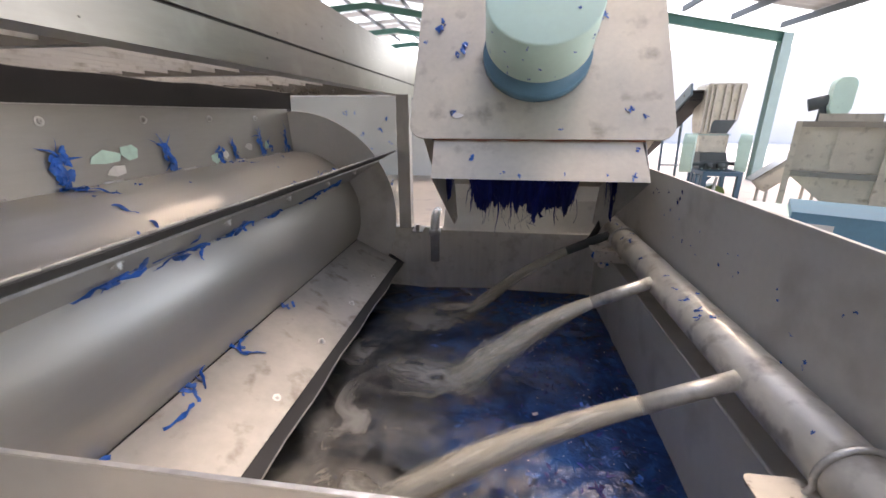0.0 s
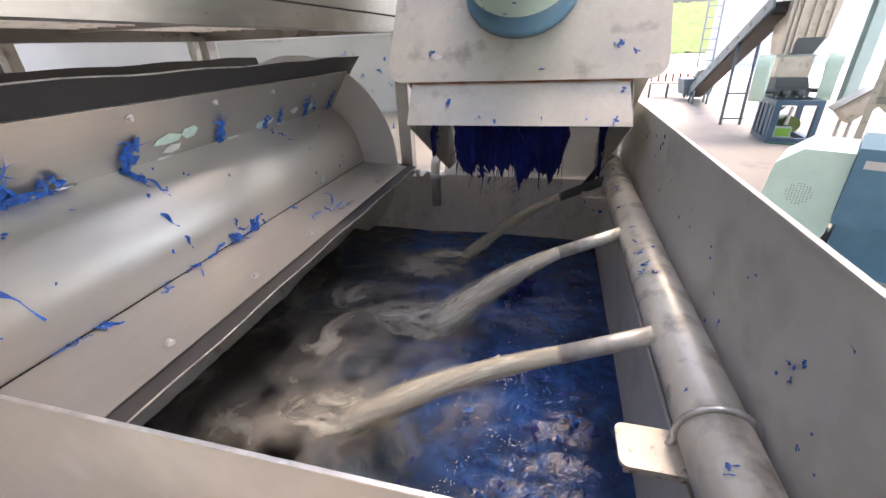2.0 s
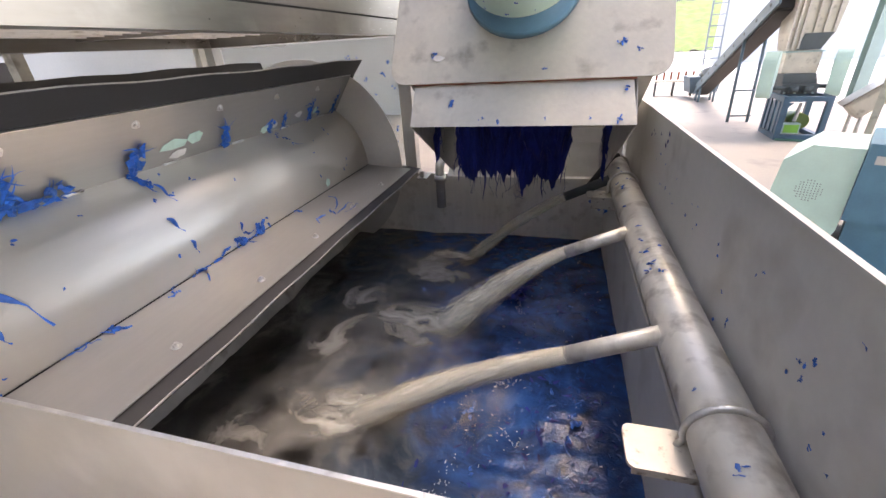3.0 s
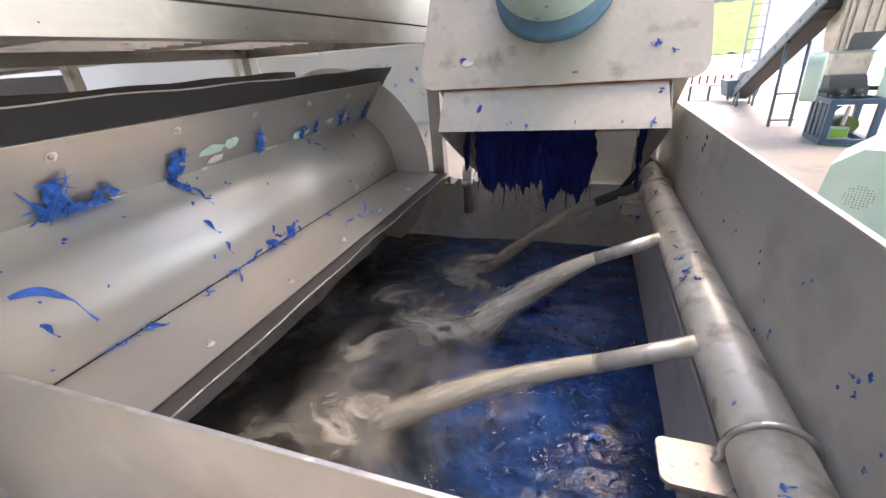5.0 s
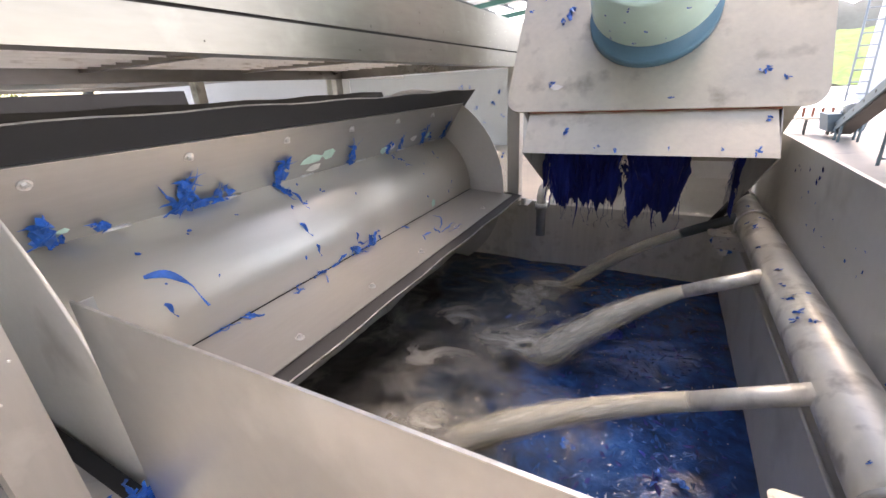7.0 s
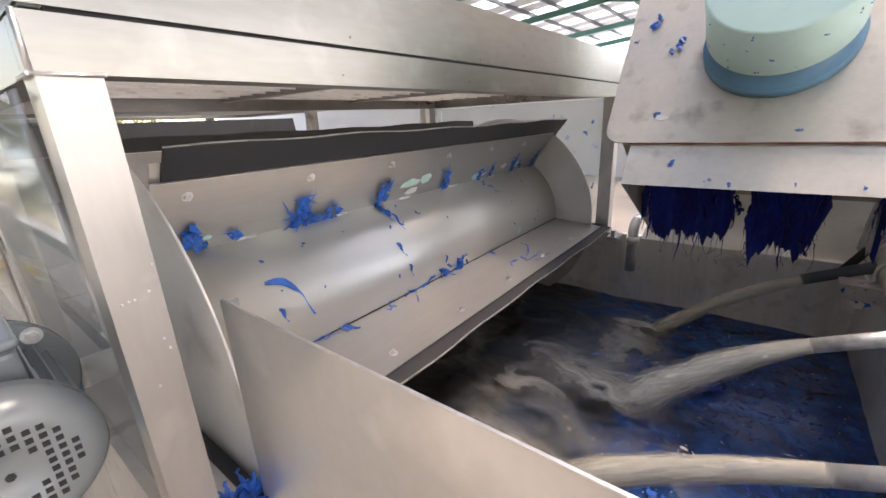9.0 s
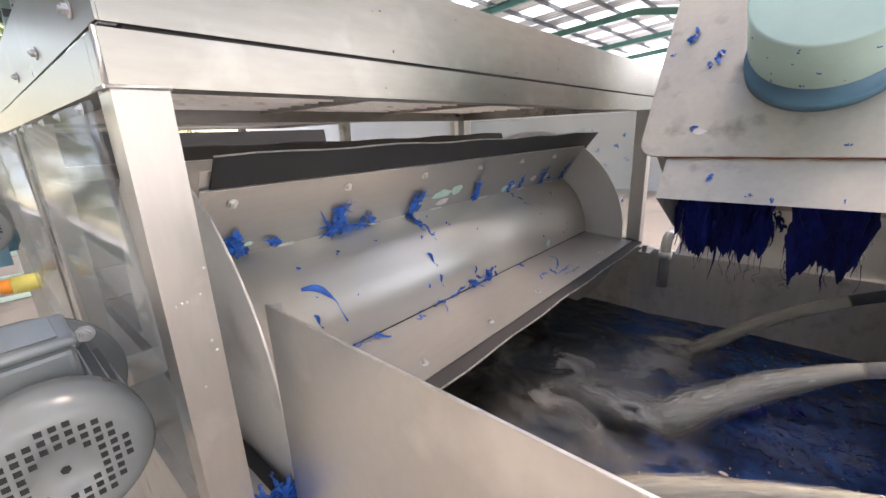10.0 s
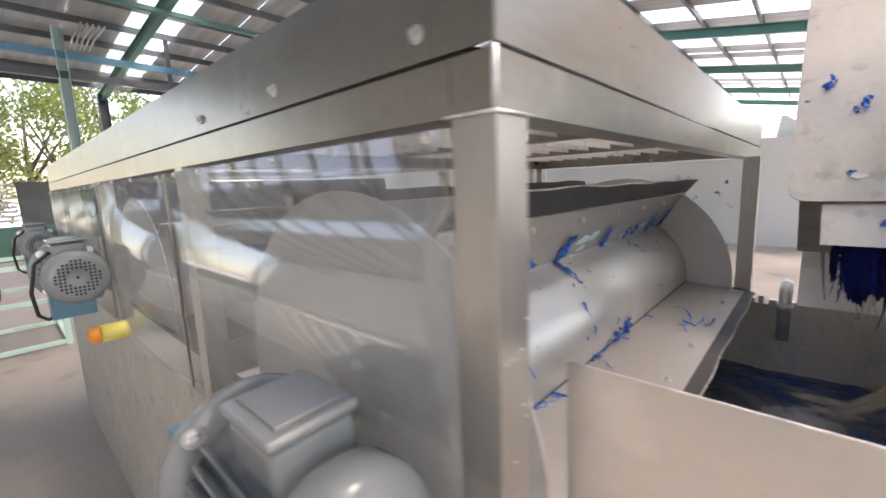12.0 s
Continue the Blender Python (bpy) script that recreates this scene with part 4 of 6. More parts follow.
# shredded film drifting in the surface, thickest by the spray side; pale flecks paint glints
FLECK = material("drifting_blue_film", (0.010, 0.062, 0.22), 0.22, 0.0, 0.8, 3, 0.2, 60)
GLINT_FLECK = material("drifting_pale_glint", (0.42, 0.47, 0.52), 0.25, 0.0, 0.3, 10, 0.2, 60)
flecks = []
for name, count, seed, mt, big, words in (("film_flecks", 1500, 41, FLECK, 0.011, "shredded blue film drifting in the wash water"), ("film_flecks", 450, 42, NAVY, 0.012, "dark soaked film shreds drifting in the wash water"), ("glint_flecks", 160, 43, GLINT_FLECK, 0.004, "tiny pale flecks standing in for glints on the wash water")):
    r = random.Random(seed)
    verts, faces = [], []
    while len(faces) < 3 * count:
        x, y = r.uniform(0.06, 0.86), r.uniform(0.10, 1.68)
        if r.random() > min(max((x + 0.30 * y - 0.50) / 0.40, 0.04), 1):
            continue
        a, ln, wd = r.uniform(0, 6.283), big * r.uniform(0.4, 1.5), big * r.uniform(0.15, 0.5)
        ux, uy = math.cos(a), math.sin(a)
        z = WATER_Z + wave(x, y) + r.uniform(-0.0008, 0.0022)
        i = len(verts)
        for u, w in ((-1, -0.4), (-0.2, -1), (1, -0.2), (0.5, 0.8), (-0.5, 1)):
            k = r.uniform(0.7, 1.2)
            verts.append((x + (u * ln * ux - w * wd * uy) * k, y + (u * ln * uy + w * wd * ux) * k, z + r.uniform(-0.0016, 0.0016)))
        faces += [(i, i + 1, i + 2), (i, i + 2, i + 3), (i, i + 3, i + 4)]
    me = bpy.data.meshes.new(name)
    me.from_pydata(verts, [], faces)
    me.materials.append(mt)
    flecks.append(tagged(new(name, me), words, "plastic film", kind="stuff"))
rng = random.Random(77)
floats = []
for i in range(16):
    x, y = (rng.uniform(0.42, 0.84), rng.uniform(0.2, 1.6)) if i < 12 else (rng.uniform(0.1, 0.4), rng.uniform(0.4, 1.3))
    s = rng.uniform(0.012, 0.03)
    pale = i % 5 == 4
    ob = tagged(part("floating_scrap", flake(rng, s * 0.6, s * 0.4) if pale else shreds(rng, 5, s, 0.1, s * 0.5), WHITE_FILM if pale else BLUE), "pale plastic flake floating on the wash water" if pale else "small blue film scrap floating on the wash water", "plastic film", "floating scraps")
    ob.matrix_world = pose(x, y, WATER_Z + 0.008, 0, 0, rng.uniform(0, 360))
    floats.append(ob)
drops = []
for i, (x, y, t) in enumerate(((0.60, 1.27, 4.75), (0.45, 1.26, 1.9), (0.68, 1.28, 8.9), (0.52, 1.26, 10.6), (0.58, 1.27, 0.35), (0.62, 1.28, 6.2))):
    ob = thing("falling_scrap", "wet blue film scrap dropping from the chute", "plastic film", pose(x, y, 1.42, 80, 0, 40 * i), "falling scraps")
    tagged(part("film_tangle", shreds(rng, 80 if t == 0.35 else 12, 0.11 if t == 0.35 else 0.04, 0.7, 0.022 if t == 0.35 else 0.014), NAVY, ob), kind="stuff")
    drops.append((ob, x, y, t, 40 * i))

# ---- clear guards, motors ----
def clear_sheet():
    mt = bpy.data.materials.new("clear_acrylic")
    mt.use_nodes = True
    n, l = mt.node_tree.nodes, mt.node_tree.links
    tr, gl, mx, fr = n.new("ShaderNodeBsdfTransparent"), n.new("ShaderNodeBsdfGlossy"), n.new("ShaderNodeMixShader"), n.new("ShaderNodeFresnel")
    tr.inputs[0].default_value = (0.93, 0.94, 0.93, 1)
    gl.inputs["Roughness"].default_value = 0.07
    fr.inputs["IOR"].default_value = 1.45
    tx, bp, tc = n.new("ShaderNodeTexNoise"), n.new("ShaderNodeBump"), n.new("ShaderNodeTexCoord")
    tx.inputs["Scale"].default_value = 7
    bp.inputs["Strength"].default_value, bp.inputs["Distance"].default_value = 0.05, 0.010
    l.new(tc.outputs["Object"], tx.inputs["Vector"]), l.new(tx.outputs[0], bp.inputs["Height"]), l.new(bp.outputs[0], gl.inputs["Normal"])
    half = n.new("ShaderNodeMath")
    half.operation = "MULTIPLY"
    half.inputs[1].default_value = 0.26
    l.new(fr.outputs[0], half.inputs[0]), l.new(half.outputs[0], mx.inputs[0]), l.new(tr.outputs[0], mx.inputs[1]), l.new(gl.outputs[0], mx.inputs[2])
    haze, mh2 = n.new("ShaderNodeBsdfDiffuse"), n.new("ShaderNodeMixShader")
    haze.inputs[0].default_value = (0.85, 0.86, 0.85, 1)
    scuff, sr = n.new("ShaderNodeTexNoise"), n.new("ShaderNodeMapRange")
    scuff.inputs["Scale"].default_value, scuff.inputs["Detail"].default_value = 5, 8
    sr.inputs["To Min"].default_value, sr.inputs["To Max"].default_value = 0.04, 0.16
    l.new(tc.outputs["Object"], scuff.inputs["Vector"]), l.new(scuff.outputs[0], sr.inputs[0])
    l.new(sr.outputs[0], mh2.inputs[0]), l.new(mx.outputs[0], mh2.inputs[1]), l.new(haze.outputs[0], mh2.inputs[2])
    l.new(mh2.outputs[0], n["Material Output"].inputs[0])
    return mt


CLEAR = clear_sheet()
YELLOW = material("yellow_plastic", (0.70, 0.62, 0.16), 0.45)
ORANGE = material("orange_plastic", (0.80, 0.27, 0.03), 0.45)
GUARD_LABEL = "clear acrylic guard sheet bolted over the drum end"
for i, (x0, x1) in enumerate(((-1.05, -0.058), (-2.10, -1.06), (-3.10, -2.11), (-4.08, -3.11))):
    guard = thing("acrylic_guard", GUARD_LABEL, "guard", group="acrylic guards")
    bm = bmesh.new()
    k = 24
    rows = []
    for j in range(k + 1):
        x = x0 + (x1 - x0) * j / k
        w = -0.062 - (0.05 * math.sin(math.pi * j / k) if i == 1 else 0.004 * math.sin(math.pi * j / k))
        lean = 0.026 if i < 2 else 0
        rows.append([bm.verts.new((x, w - d + lean * (1.80 - z) / 0.603, z)) for z, d in ((1.197, 0), (1.197, 0.003), (1.80, 0.003), (1.80, 0))])
    for a, b in zip(rows, rows[1:]):
        for q in range(4):
            bm.faces.new((a[q], a[(q + 1) % 4], b[(q + 1) % 4], b[q])).smooth = q in (1, 3)
    bm.faces.new(rows[0][::-1]), bm.faces.new(rows[-1])
    sheet = part("sheet", bm, CLEAR, guard)
    sheet.visible_shadow = False
    for j in range(6):
        x = x1 - 0.02 - j * 0.17
        if x > x0:
            bolt(pose(x, -0.066 - (0.05 * math.sin(math.pi * (x - x0) / (x1 - x0)) if i == 1 else 0.003), 1.792, 90) @ Matrix.Scale(0.62, 4), guard)
    if i:
        bm = bmesh.new()
        box(bm, x1 + 0.001, x1 + 0.009, -0.0615, -0.056, 1.20, 1.80)
        part("edge_strip", bm, STEEL_HOOD, guard)
# posts further along the tank
for x in (-2.10, -3.10, -4.09):
    bm = bmesh.new()
    box(bm, x - 0.03, x + 0.025, -0.0545, 0.0, 1.195, 1.8095)
    bevel(bm, 0.005)
    part("post", bm, STEEL_POST, frame_thing)


def gear_motor(m, group):
    """Motor axis along local x from the fan end at the origin; worm gearbox at the far end."""
    mo = thing("gear_motor", "grey electric motor with blue worm gearbox on the drum shaft", "motor", m, group)
    bm = bmesh.new()
    lathe(bm, (0, 0, 0), (-1, 0, 0), [(0.006, 0.0), (0.006, 0.03), (0.0, 0.034), (0.0, 0.072), (0.010, 0.090), (0.024, 0.097), (0.062, 0.097), (0.065, 0.093), (0.065, 0.05)], 48)
    cover = part("fan_cover", bm, GREY, mo, "grey pressed fan cowl with square holes")
    bm = bmesh.new()
    for iy in range(-5, 6):
        for iz in range(-5, 6):
            y, z = iy * 0.0122, iz * 0.0122
            if 0.033 < math.hypot(y, z) < 0.064:
                box(bm, 0.0002, 0.0009, y - 0.0036, y + 0.0036, z - 0.0036, z + 0.0036)
    tagged(part("vent_mesh", bm, DARK, cover), kind="stuff")
    bm = bmesh.new()
    rod(bm, (-0.0058, 0, 0), (-0.003, 0, 0), 0.005, seg=6)
    part("centre_boss", bm, DARK, cover)
    bm = bmesh.new()
    rod(bm, (-0.06, 0, 0), (-0.27, 0, 0), 0.078, seg=40)
    body = part("motor_body", bm, GREY, mo)
    for k in range(26):
        a = radians(k * 360 / 26)
        if 60 < (k * 360 / 26) < 128:
            continue
        bm = bmesh.new()
        box(bm, -0.255, -0.068, -0.0016, 0.0016, 0.076, 0.092, pose(0, 0, 0, math.degrees(a) - 90 - 0, 0, 0))
        part("fin", bm, GREY, body)
    bm = bmesh.new()
    lathe(bm, (-0.262, 0, 0), (-1, 0, 0), [(0, 0.07), (0, 0.112), (0.004, 0.117), (0.018, 0.117), (0.022, 0.112), (0.022, 0.06)], 48)
    fl = part("flange", bm, GREY, mo)
    for a in (45, 135, 225, 315):
        ob = bolt(pose(-0.262, 0.102 * math.cos(radians(a)), 0.102 * math.sin(radians(a)), 0, 90, 0), fl)
        ob.matrix_basis = ob.matrix_basis @ Matrix.Scale(1.4, 4)
    bm = bmesh.new()
    tilt = pose(0, 0, 0, 2, 0, 0)
    box(bm, -0.200, -0.085, -0.050, 0.050, 0.062, 0.120, tilt)
    bevel(bm, 0.010, 3)
    jb = part("terminal_box", bm, GREY, mo)
    bm = bmesh.new()
    box(bm, -0.206, -0.079, -0.055, 0.055, 0.1215, 0.135, tilt)
    bevel(bm, 0.006, 3)
    part("lid", bm, GREY, jb)
    bm = bmesh.new()
    box(bm, -0.190, -0.095, -0.038, 0.038, 0.1352, 0.1378, tilt)
    bevel(bm, 0.001, 1)
    part("raised_panel", bm, GREY, jb)
    bm = bmesh.new()
    box(bm, -0.40, -0.285, -0.07, 0.07, -0.20, 0.03)
    bevel(bm, 0.018, 3)
    gb = part("gearbox", bm, SEA, mo, "blue cast worm gearbox")
    bm = bmesh.new()
    lathe(bm, (-0.345, 0.07, -0.08), (0, 1, 0), [(0, 0.07), (0.03, 0.066), (0.034, 0.05), (0.045, 0.03)], 32)
    part("output_flange", bm, SEA, gb)
    return mo


motor_a = gear_motor(pose(-0.064, -0.176, 1.374), "gear motors")
for x in (-1.72, -3.35):
    far_motor = copy_thing(motor_a, pose(x, -0.20, 1.465))
    bm = bmesh.new()
    tube(bm, [(-0.12, -0.055, 0.09), (-0.13, -0.10, 0.05), (-0.17, -0.12, -0.06), (-0.24, -0.11, -0.16), (-0.32, -0.08, -0.20), (-0.40, -0.02, -0.17)], 0.0065, 8)
    part("cable", bm, RUBBER, far_motor, "black sheathed motor cable")
    bm = bmesh.new()
    lathe(bm, (0, 0, 0), (0, 1, 0), [(0, 0.034), (0.08, 0.034), (0.086, 0.03)], 20)
    lamp = tagged(part("drain_cup", bm, YELLOW), "yellow plastic cup on the side of the tank", "cup", "yellow cups")
    lamp.matrix_world = pose(x - 0.05, -0.16, 1.2285)
    bm = bmesh.new()
    lathe(bm, (0, -0.001, 0), (0, -1, 0), [(0, 0.031), (0.03, 0.028), (0.036, 0.02)], 20)
    part("end_cap", bm, ORANGE, lamp, "orange end cap")
# second and third drum under the hood, end discs only in sight
for x in (-2.12, -3.75):
    d2 = thing("paddle_drum", "stainless paddle drum behind a clear guard sheet", "drum", pose(x, 0, AZ))
    bm = bmesh.new()
    rod(bm, (0, YN, 0), (0, YF, 0), RC, seg=64)
    part("core", bm, STEEL, d2)
    bm = bmesh.new()
    rod(bm, (0, YN - 0.005, 0), (0, YN, 0), RD, seg=64)
    part("end_disc", bm, STEEL, d2)
    for k in range(6):
        bm = bmesh.new()
        box(bm, RC - 0.003, 0.525, YN + 0.001, YF, 0, 0.004, pose(0, 0, 0, 0, -(40 - 60 * k), 0))
        part("vane", bm, RUBBER if k % 2 else STEEL, d2)

# ---- small things at the tank ----
rng = random.Random(31)
pile = tagged(part("film_tangle", shreds(rng, 60, 0.06, 0.7, 0.010), BLUE), "tangle of bright blue film caught on the tank ledge", "plastic film")
pile.matrix_world = pose(-0.002, 0.024, 1.195, 0, 0, 20)
for y, z, s in ((0.583, 1.372, 0.014), (0.539, 1.348, 0.03), (0.59, 1.317, 0.018), (0.357, 1.421, 0.028), (0.345, 1.407, 0.02), (0.339, 1.439, 0.018), (0.483, 1.467, 0.02), (0.635, 1.413, 0.016), (0.50, 1.45, 0.012), (0.30, 1.36, 0.015)):
    ob = tagged(part("film_speck", shreds(rng, 3, s * 0.42, 0.2, s * 0.22), BLUE), "small blue film scrap stuck on the splash wall", "plastic film", "scraps on the wall")
    ob.matrix_world = pose(0.9492, y, z, 0, -90, 0)
for y, z, s in ((1.094, 1.522, 0.03), (1.12, 1.50, 0.025), (1.255, 1.498, 0.03), (1.18, 1.515, 0.02), (1.30, 1.49, 0.02)):
    ob = tagged(part("film_speck", shreds(rng, 2, s * 0.8, 0.1, 0.004), NAVY), "thin dark film strand drying on the splash wall", "plastic film", "scraps on the wall")
    ob.matrix_world = pose(0.9492, y, z, 0, -90, 0)
for y, a, s in ((0.741, 120, 0.03), (0.80, 130, 0.035), (0.86, 125, 0.02), (0.70, 105, 0.02), (0.27, 110, 0.035), (0.93, 115, 0.02), (1.25, 120, 0.03)):
    ob = tagged(part("film_speck", shreds(rng, 3, s * 0.7, 0.1, 0.006), BLUE), "blue film scrap stuck on the spray pipe", "plastic film", "scraps on the pipe")
    ob.matrix_world = pose(PX, y, PZ, 0, 90 - a, 0) @ pose(0, 0, PR + 0.0005)
for x, v, s in ((-0.326, 0.426, 0.035), (-0.248, 0.329, 0.04), (0.269, 0.10, 0.018), (0.314, 0.073, 0.012), (-0.262, 0.095, 0.016), (-0.376, 0.36, 0.012), (0.069, 0.03, 0.008), (0.2, 0.45, 0.02)):
    ob = tagged(part("film_speck", shreds(rng, 7, s, 0.15, s * 0.4), BLUE), "blue film scrap stuck on the cover plate", "plastic film", "scraps on the cover")
    ob.matrix_world = pm @ pose(x, v, 0.0065)
ob = tagged(part("plastic_flake", flake(rng, 0.035, 0.022), WHITE_FILM), "white plastic flake stuck on the cover plate", "plastic flake")
ob.matrix_world = pm @ pose(-0.25, 0.078, 0.0065)
for x, v in ((-0.07, 0.30), (0.02, 0.40), (0.06, 0.33), (-0.10, 0.42), (0.09, 0.25)):
    ob = tagged(part("film_speck", shreds(rng, 3, 0.014, 0.1, 0.008), BLUE), "tiny blue film speck on the mint cover", "plastic film", "scraps on the cover")
    ob.matrix_world = pm @ pose(x - 0.008, v, 0.2362)
for _ in range(16):
    a, h = rng.uniform(200, 340), rng.uniform(0.09, 0.22)
    ob = tagged(part("film_speck", shreds(rng, 2, rng.uniform(0.005, 0.012), 0.1, 0.004), BLUE), "tiny blue film speck on the mint cover", "plastic film", "scraps on the cover")
    ob.matrix_world = pm @ pose(-0.008, 0.297, h, 0, 0, a) @ pose(0.1612, 0, 0, 0, 90, 0)
lip_m = Matrix.Translation((0.555, 1.12, 1.545)) @ Euler((math.atan2(0.107, 0.088), 0, 0)).to_matrix().to_4x4()
for x, v, s in ((-0.20, 0.07, 0.02), (0.29, 0.11, 0.014), (0.27, 0.015, 0.014), (0.20, 0.02, 0.01), (-0.05, 0.012, 0.01), (-0.10, 0.02, 0.01), (0.08, 0.02, 0.008)):
    ob = tagged(part("film_speck", shreds(rng, 4, s, 0.1, s * 0.5), BLUE), "blue film speck on the chute lip", "plastic film", "scraps on the chute")
    ob.matrix_world = lip_m @ pose(x, v, 0.0015)
for _ in range(18):
    ob = tagged(part("film_speck", shreds(rng, 1, rng.uniform(0.006, 0.014), 0.1, rng.uniform(0.003, 0.006)), BLUE), "tiny blue film fleck on the splash wall", "plastic film", "scraps on the wall")
    ob.matrix_world = pose(0.9492, rng.uniform(0.25, 1.2), rng.uniform(1.36, 1.5), 0, -90, 0)
for _ in range(12):
    ob = tagged(part("film_speck", shreds(rng, 2, rng.uniform(0.01, 0.022), 0.1, 0.005), BLUE), "tiny blue film fleck on the spray pipe", "plastic film", "scraps on the pipe")
    ob.matrix_world = pose(PX, rng.uniform(0.15, 1.45), PZ, 0, 90 - rng.uniform(75, 150), 0) @ pose(0, 0, PR + 0.0005)
# drain valve in the far corner
valve = thing("hose_valve", "bright stainless elbow pipe in the tank's corner", "valve")
CHROME = material("bright_pipe_stainless", (0.80, 0.78, 0.75), 0.22, 0.6, 0.1, 20, 0.1, 90)
bm = bmesh.new()
tube(bm, [(0.165, 1.675, 1.08), (0.165, 1.675, 1.22), (0.165, 1.676, 1.262), (0.165, 1.690, 1.285), (0.165, 1.715, 1.293), (0.165, 1.772, 1.293)], 0.021, 18)
part("elbow", bm, CHROME, valve)
bm = bmesh.new()
lathe(bm, (0.165, 1.675, 1.205), (0, 0, 1), [(0, 0.022), (0.001, 0.027), (0.028, 0.027), (0.029, 0.022)], 20)
part("union_nut", bm, CHROME, valve)
bm = bmesh.new()
box(bm, 0.161, 0.169, 1.696, 1.7195, 1.13, 1.15)
part("stay", bm, STEEL_PIPE, valve)
bm = bmesh.new()
box(bm, 0.085, 0.10, 1.63, 1.65, 1.2259, 1.26)
box(bm, 0.07, 0.115, 1.625, 1.72, 1.2258, 1.232)
bevel(bm, 0.004)
part("handle", bm, STEEL_WET, valve)
# hoses at the spray pipe's end
hose = thing("feed_hose", "dark feed hose coupled to the spray pipe's end", "hose")
bm = bmesh.new()
tube(bm, [(0.79, 1.43, 1.27), (0.82, 1.47, 1.30), (0.86, 1.55, 1.33), (0.90, 1.62, 1.34), (0.93, 1.70, 1.30)], 0.012, 12)
part("rubber_tube", bm, RUBBER, hose)
bm = bmesh.new()
lathe(bm, (PX, 1.621, PZ), (0, 1, 0), [(0, 0.05), (0.02, 0.05), (0.021, 0.036), (0.07, 0.036)], 28)
part("coupling", bm, WELD, hose, "bright hose coupling")

# far guard sheet behind the drum, flecked with film
fg = thing("acrylic_guard", "clear acrylic guard sheet flecked with blue film", "guard", group="acrylic guards")
bm = bmesh.new()
box(bm, -0.91, -0.012, 1.757, 1.760, 1.23, 1.805)
sheet = part("sheet", bm, CLEAR, fg)
sheet.visible_shadow = False
for i in range(16):
    ob = part("speck", shreds(rng, 3, rng.uniform(0.01, 0.025), 0.1, 0.008), BLUE, fg)
    ob.matrix_basis = pose(rng.uniform(-0.3, -0.03), 1.7565, rng.uniform(1.3, 1.75), 90)
    ob["kind"] = "stuff"

# ---- the hall ----
def glazing():
    mt = material("milky_skylight_sheet", (0.86, 0.88, 0.86), 0.5, 0, 0.05, 1, 0.05, 10)
    sh = mt.node_tree.nodes["Principled BSDF"]
    sh.inputs["Transmission Weight"].default_value = 0.85
    sh.inputs["IOR"].default_value = 1.05
    return mt


SKYLIGHT = glazing()
RX0, RIDGE, RX1, RY0, RY1 = -17.0, -5.0, 7.6, -8.0, 12.6
RXM, RY2 = 0.8, 27.0      # the western bay runs further back
ZE, ZR, ZW = 3.95, 6.2, 5.3


def roof_z(x):
    return ZE + (ZR - ZE) * (RX1 - x) / (RX1 - RIDGE) if x > RIDGE else ZW + (ZR - ZW) * (x - RX0) / (RIDGE - RX0)


sheets, lights = bmesh.new(), bmesh.new()
step = 1.03
for i in range(int((RY2 - RY0) / step)):
    y0 = RY0 + i * step
    for xa, xb in ((RX0, RIDGE), (RIDGE, RX1 if y0 < RY1 - step else RXM)):
        cuts = [xa + (xb - xa) * j / 4 for j in range(5)]
        for q, (ca_, cb_) in enumerate(zip(cuts, cuts[1:])):
            # row 8 is an unseen extra skylight, added to brighten the tank
            tgt = lights if i > 2 and ((i % 3 == 1 and q in (1, 2, 3)) or i % 6 == 4 or (i == 8 and xa == RIDGE and q in (1, 2))) else sheets
            k = 7
            cols = []
            for j in range(k + 1):
                y = y0 + (step + 0.004) * j / k
                dz = 0.02 if j % 2 else 0.0
                cols.append((tgt.verts.new((ca_, y, roof_z(ca_) + dz)), tgt.verts.new((cb_, y, roof_z(cb_) + dz))))
            for a, b in zip(cols, cols[1:]):
                tgt.faces.new((a[0], a[1], b[1], b[0]))
structure("ceiling", sheets, ROOFSHEET, "grey corrugated steel roof sheets", "roof")
sk = structure("ceiling_skylight", lights, SKYLIGHT, "milky translucent roof sheets that let daylight in, some added unseen", "skylight")
sk.visible_shadow = False
roof = thing("roof_frame", "dark steel purlins and green rafters under the roof", "roof frame")
for i in range(21):
    x = RX0 + 0.2 + i * (RX1 - RX0 - 0.4) / 20
    bm = bmesh.new()
    box(bm, x - 0.03, x + 0.03, RY0, RY2 if x < RXM else RY1, roof_z(x) - 0.16, roof_z(x) - 0.02)
    part("purlin", bm, PURLIN, roof)
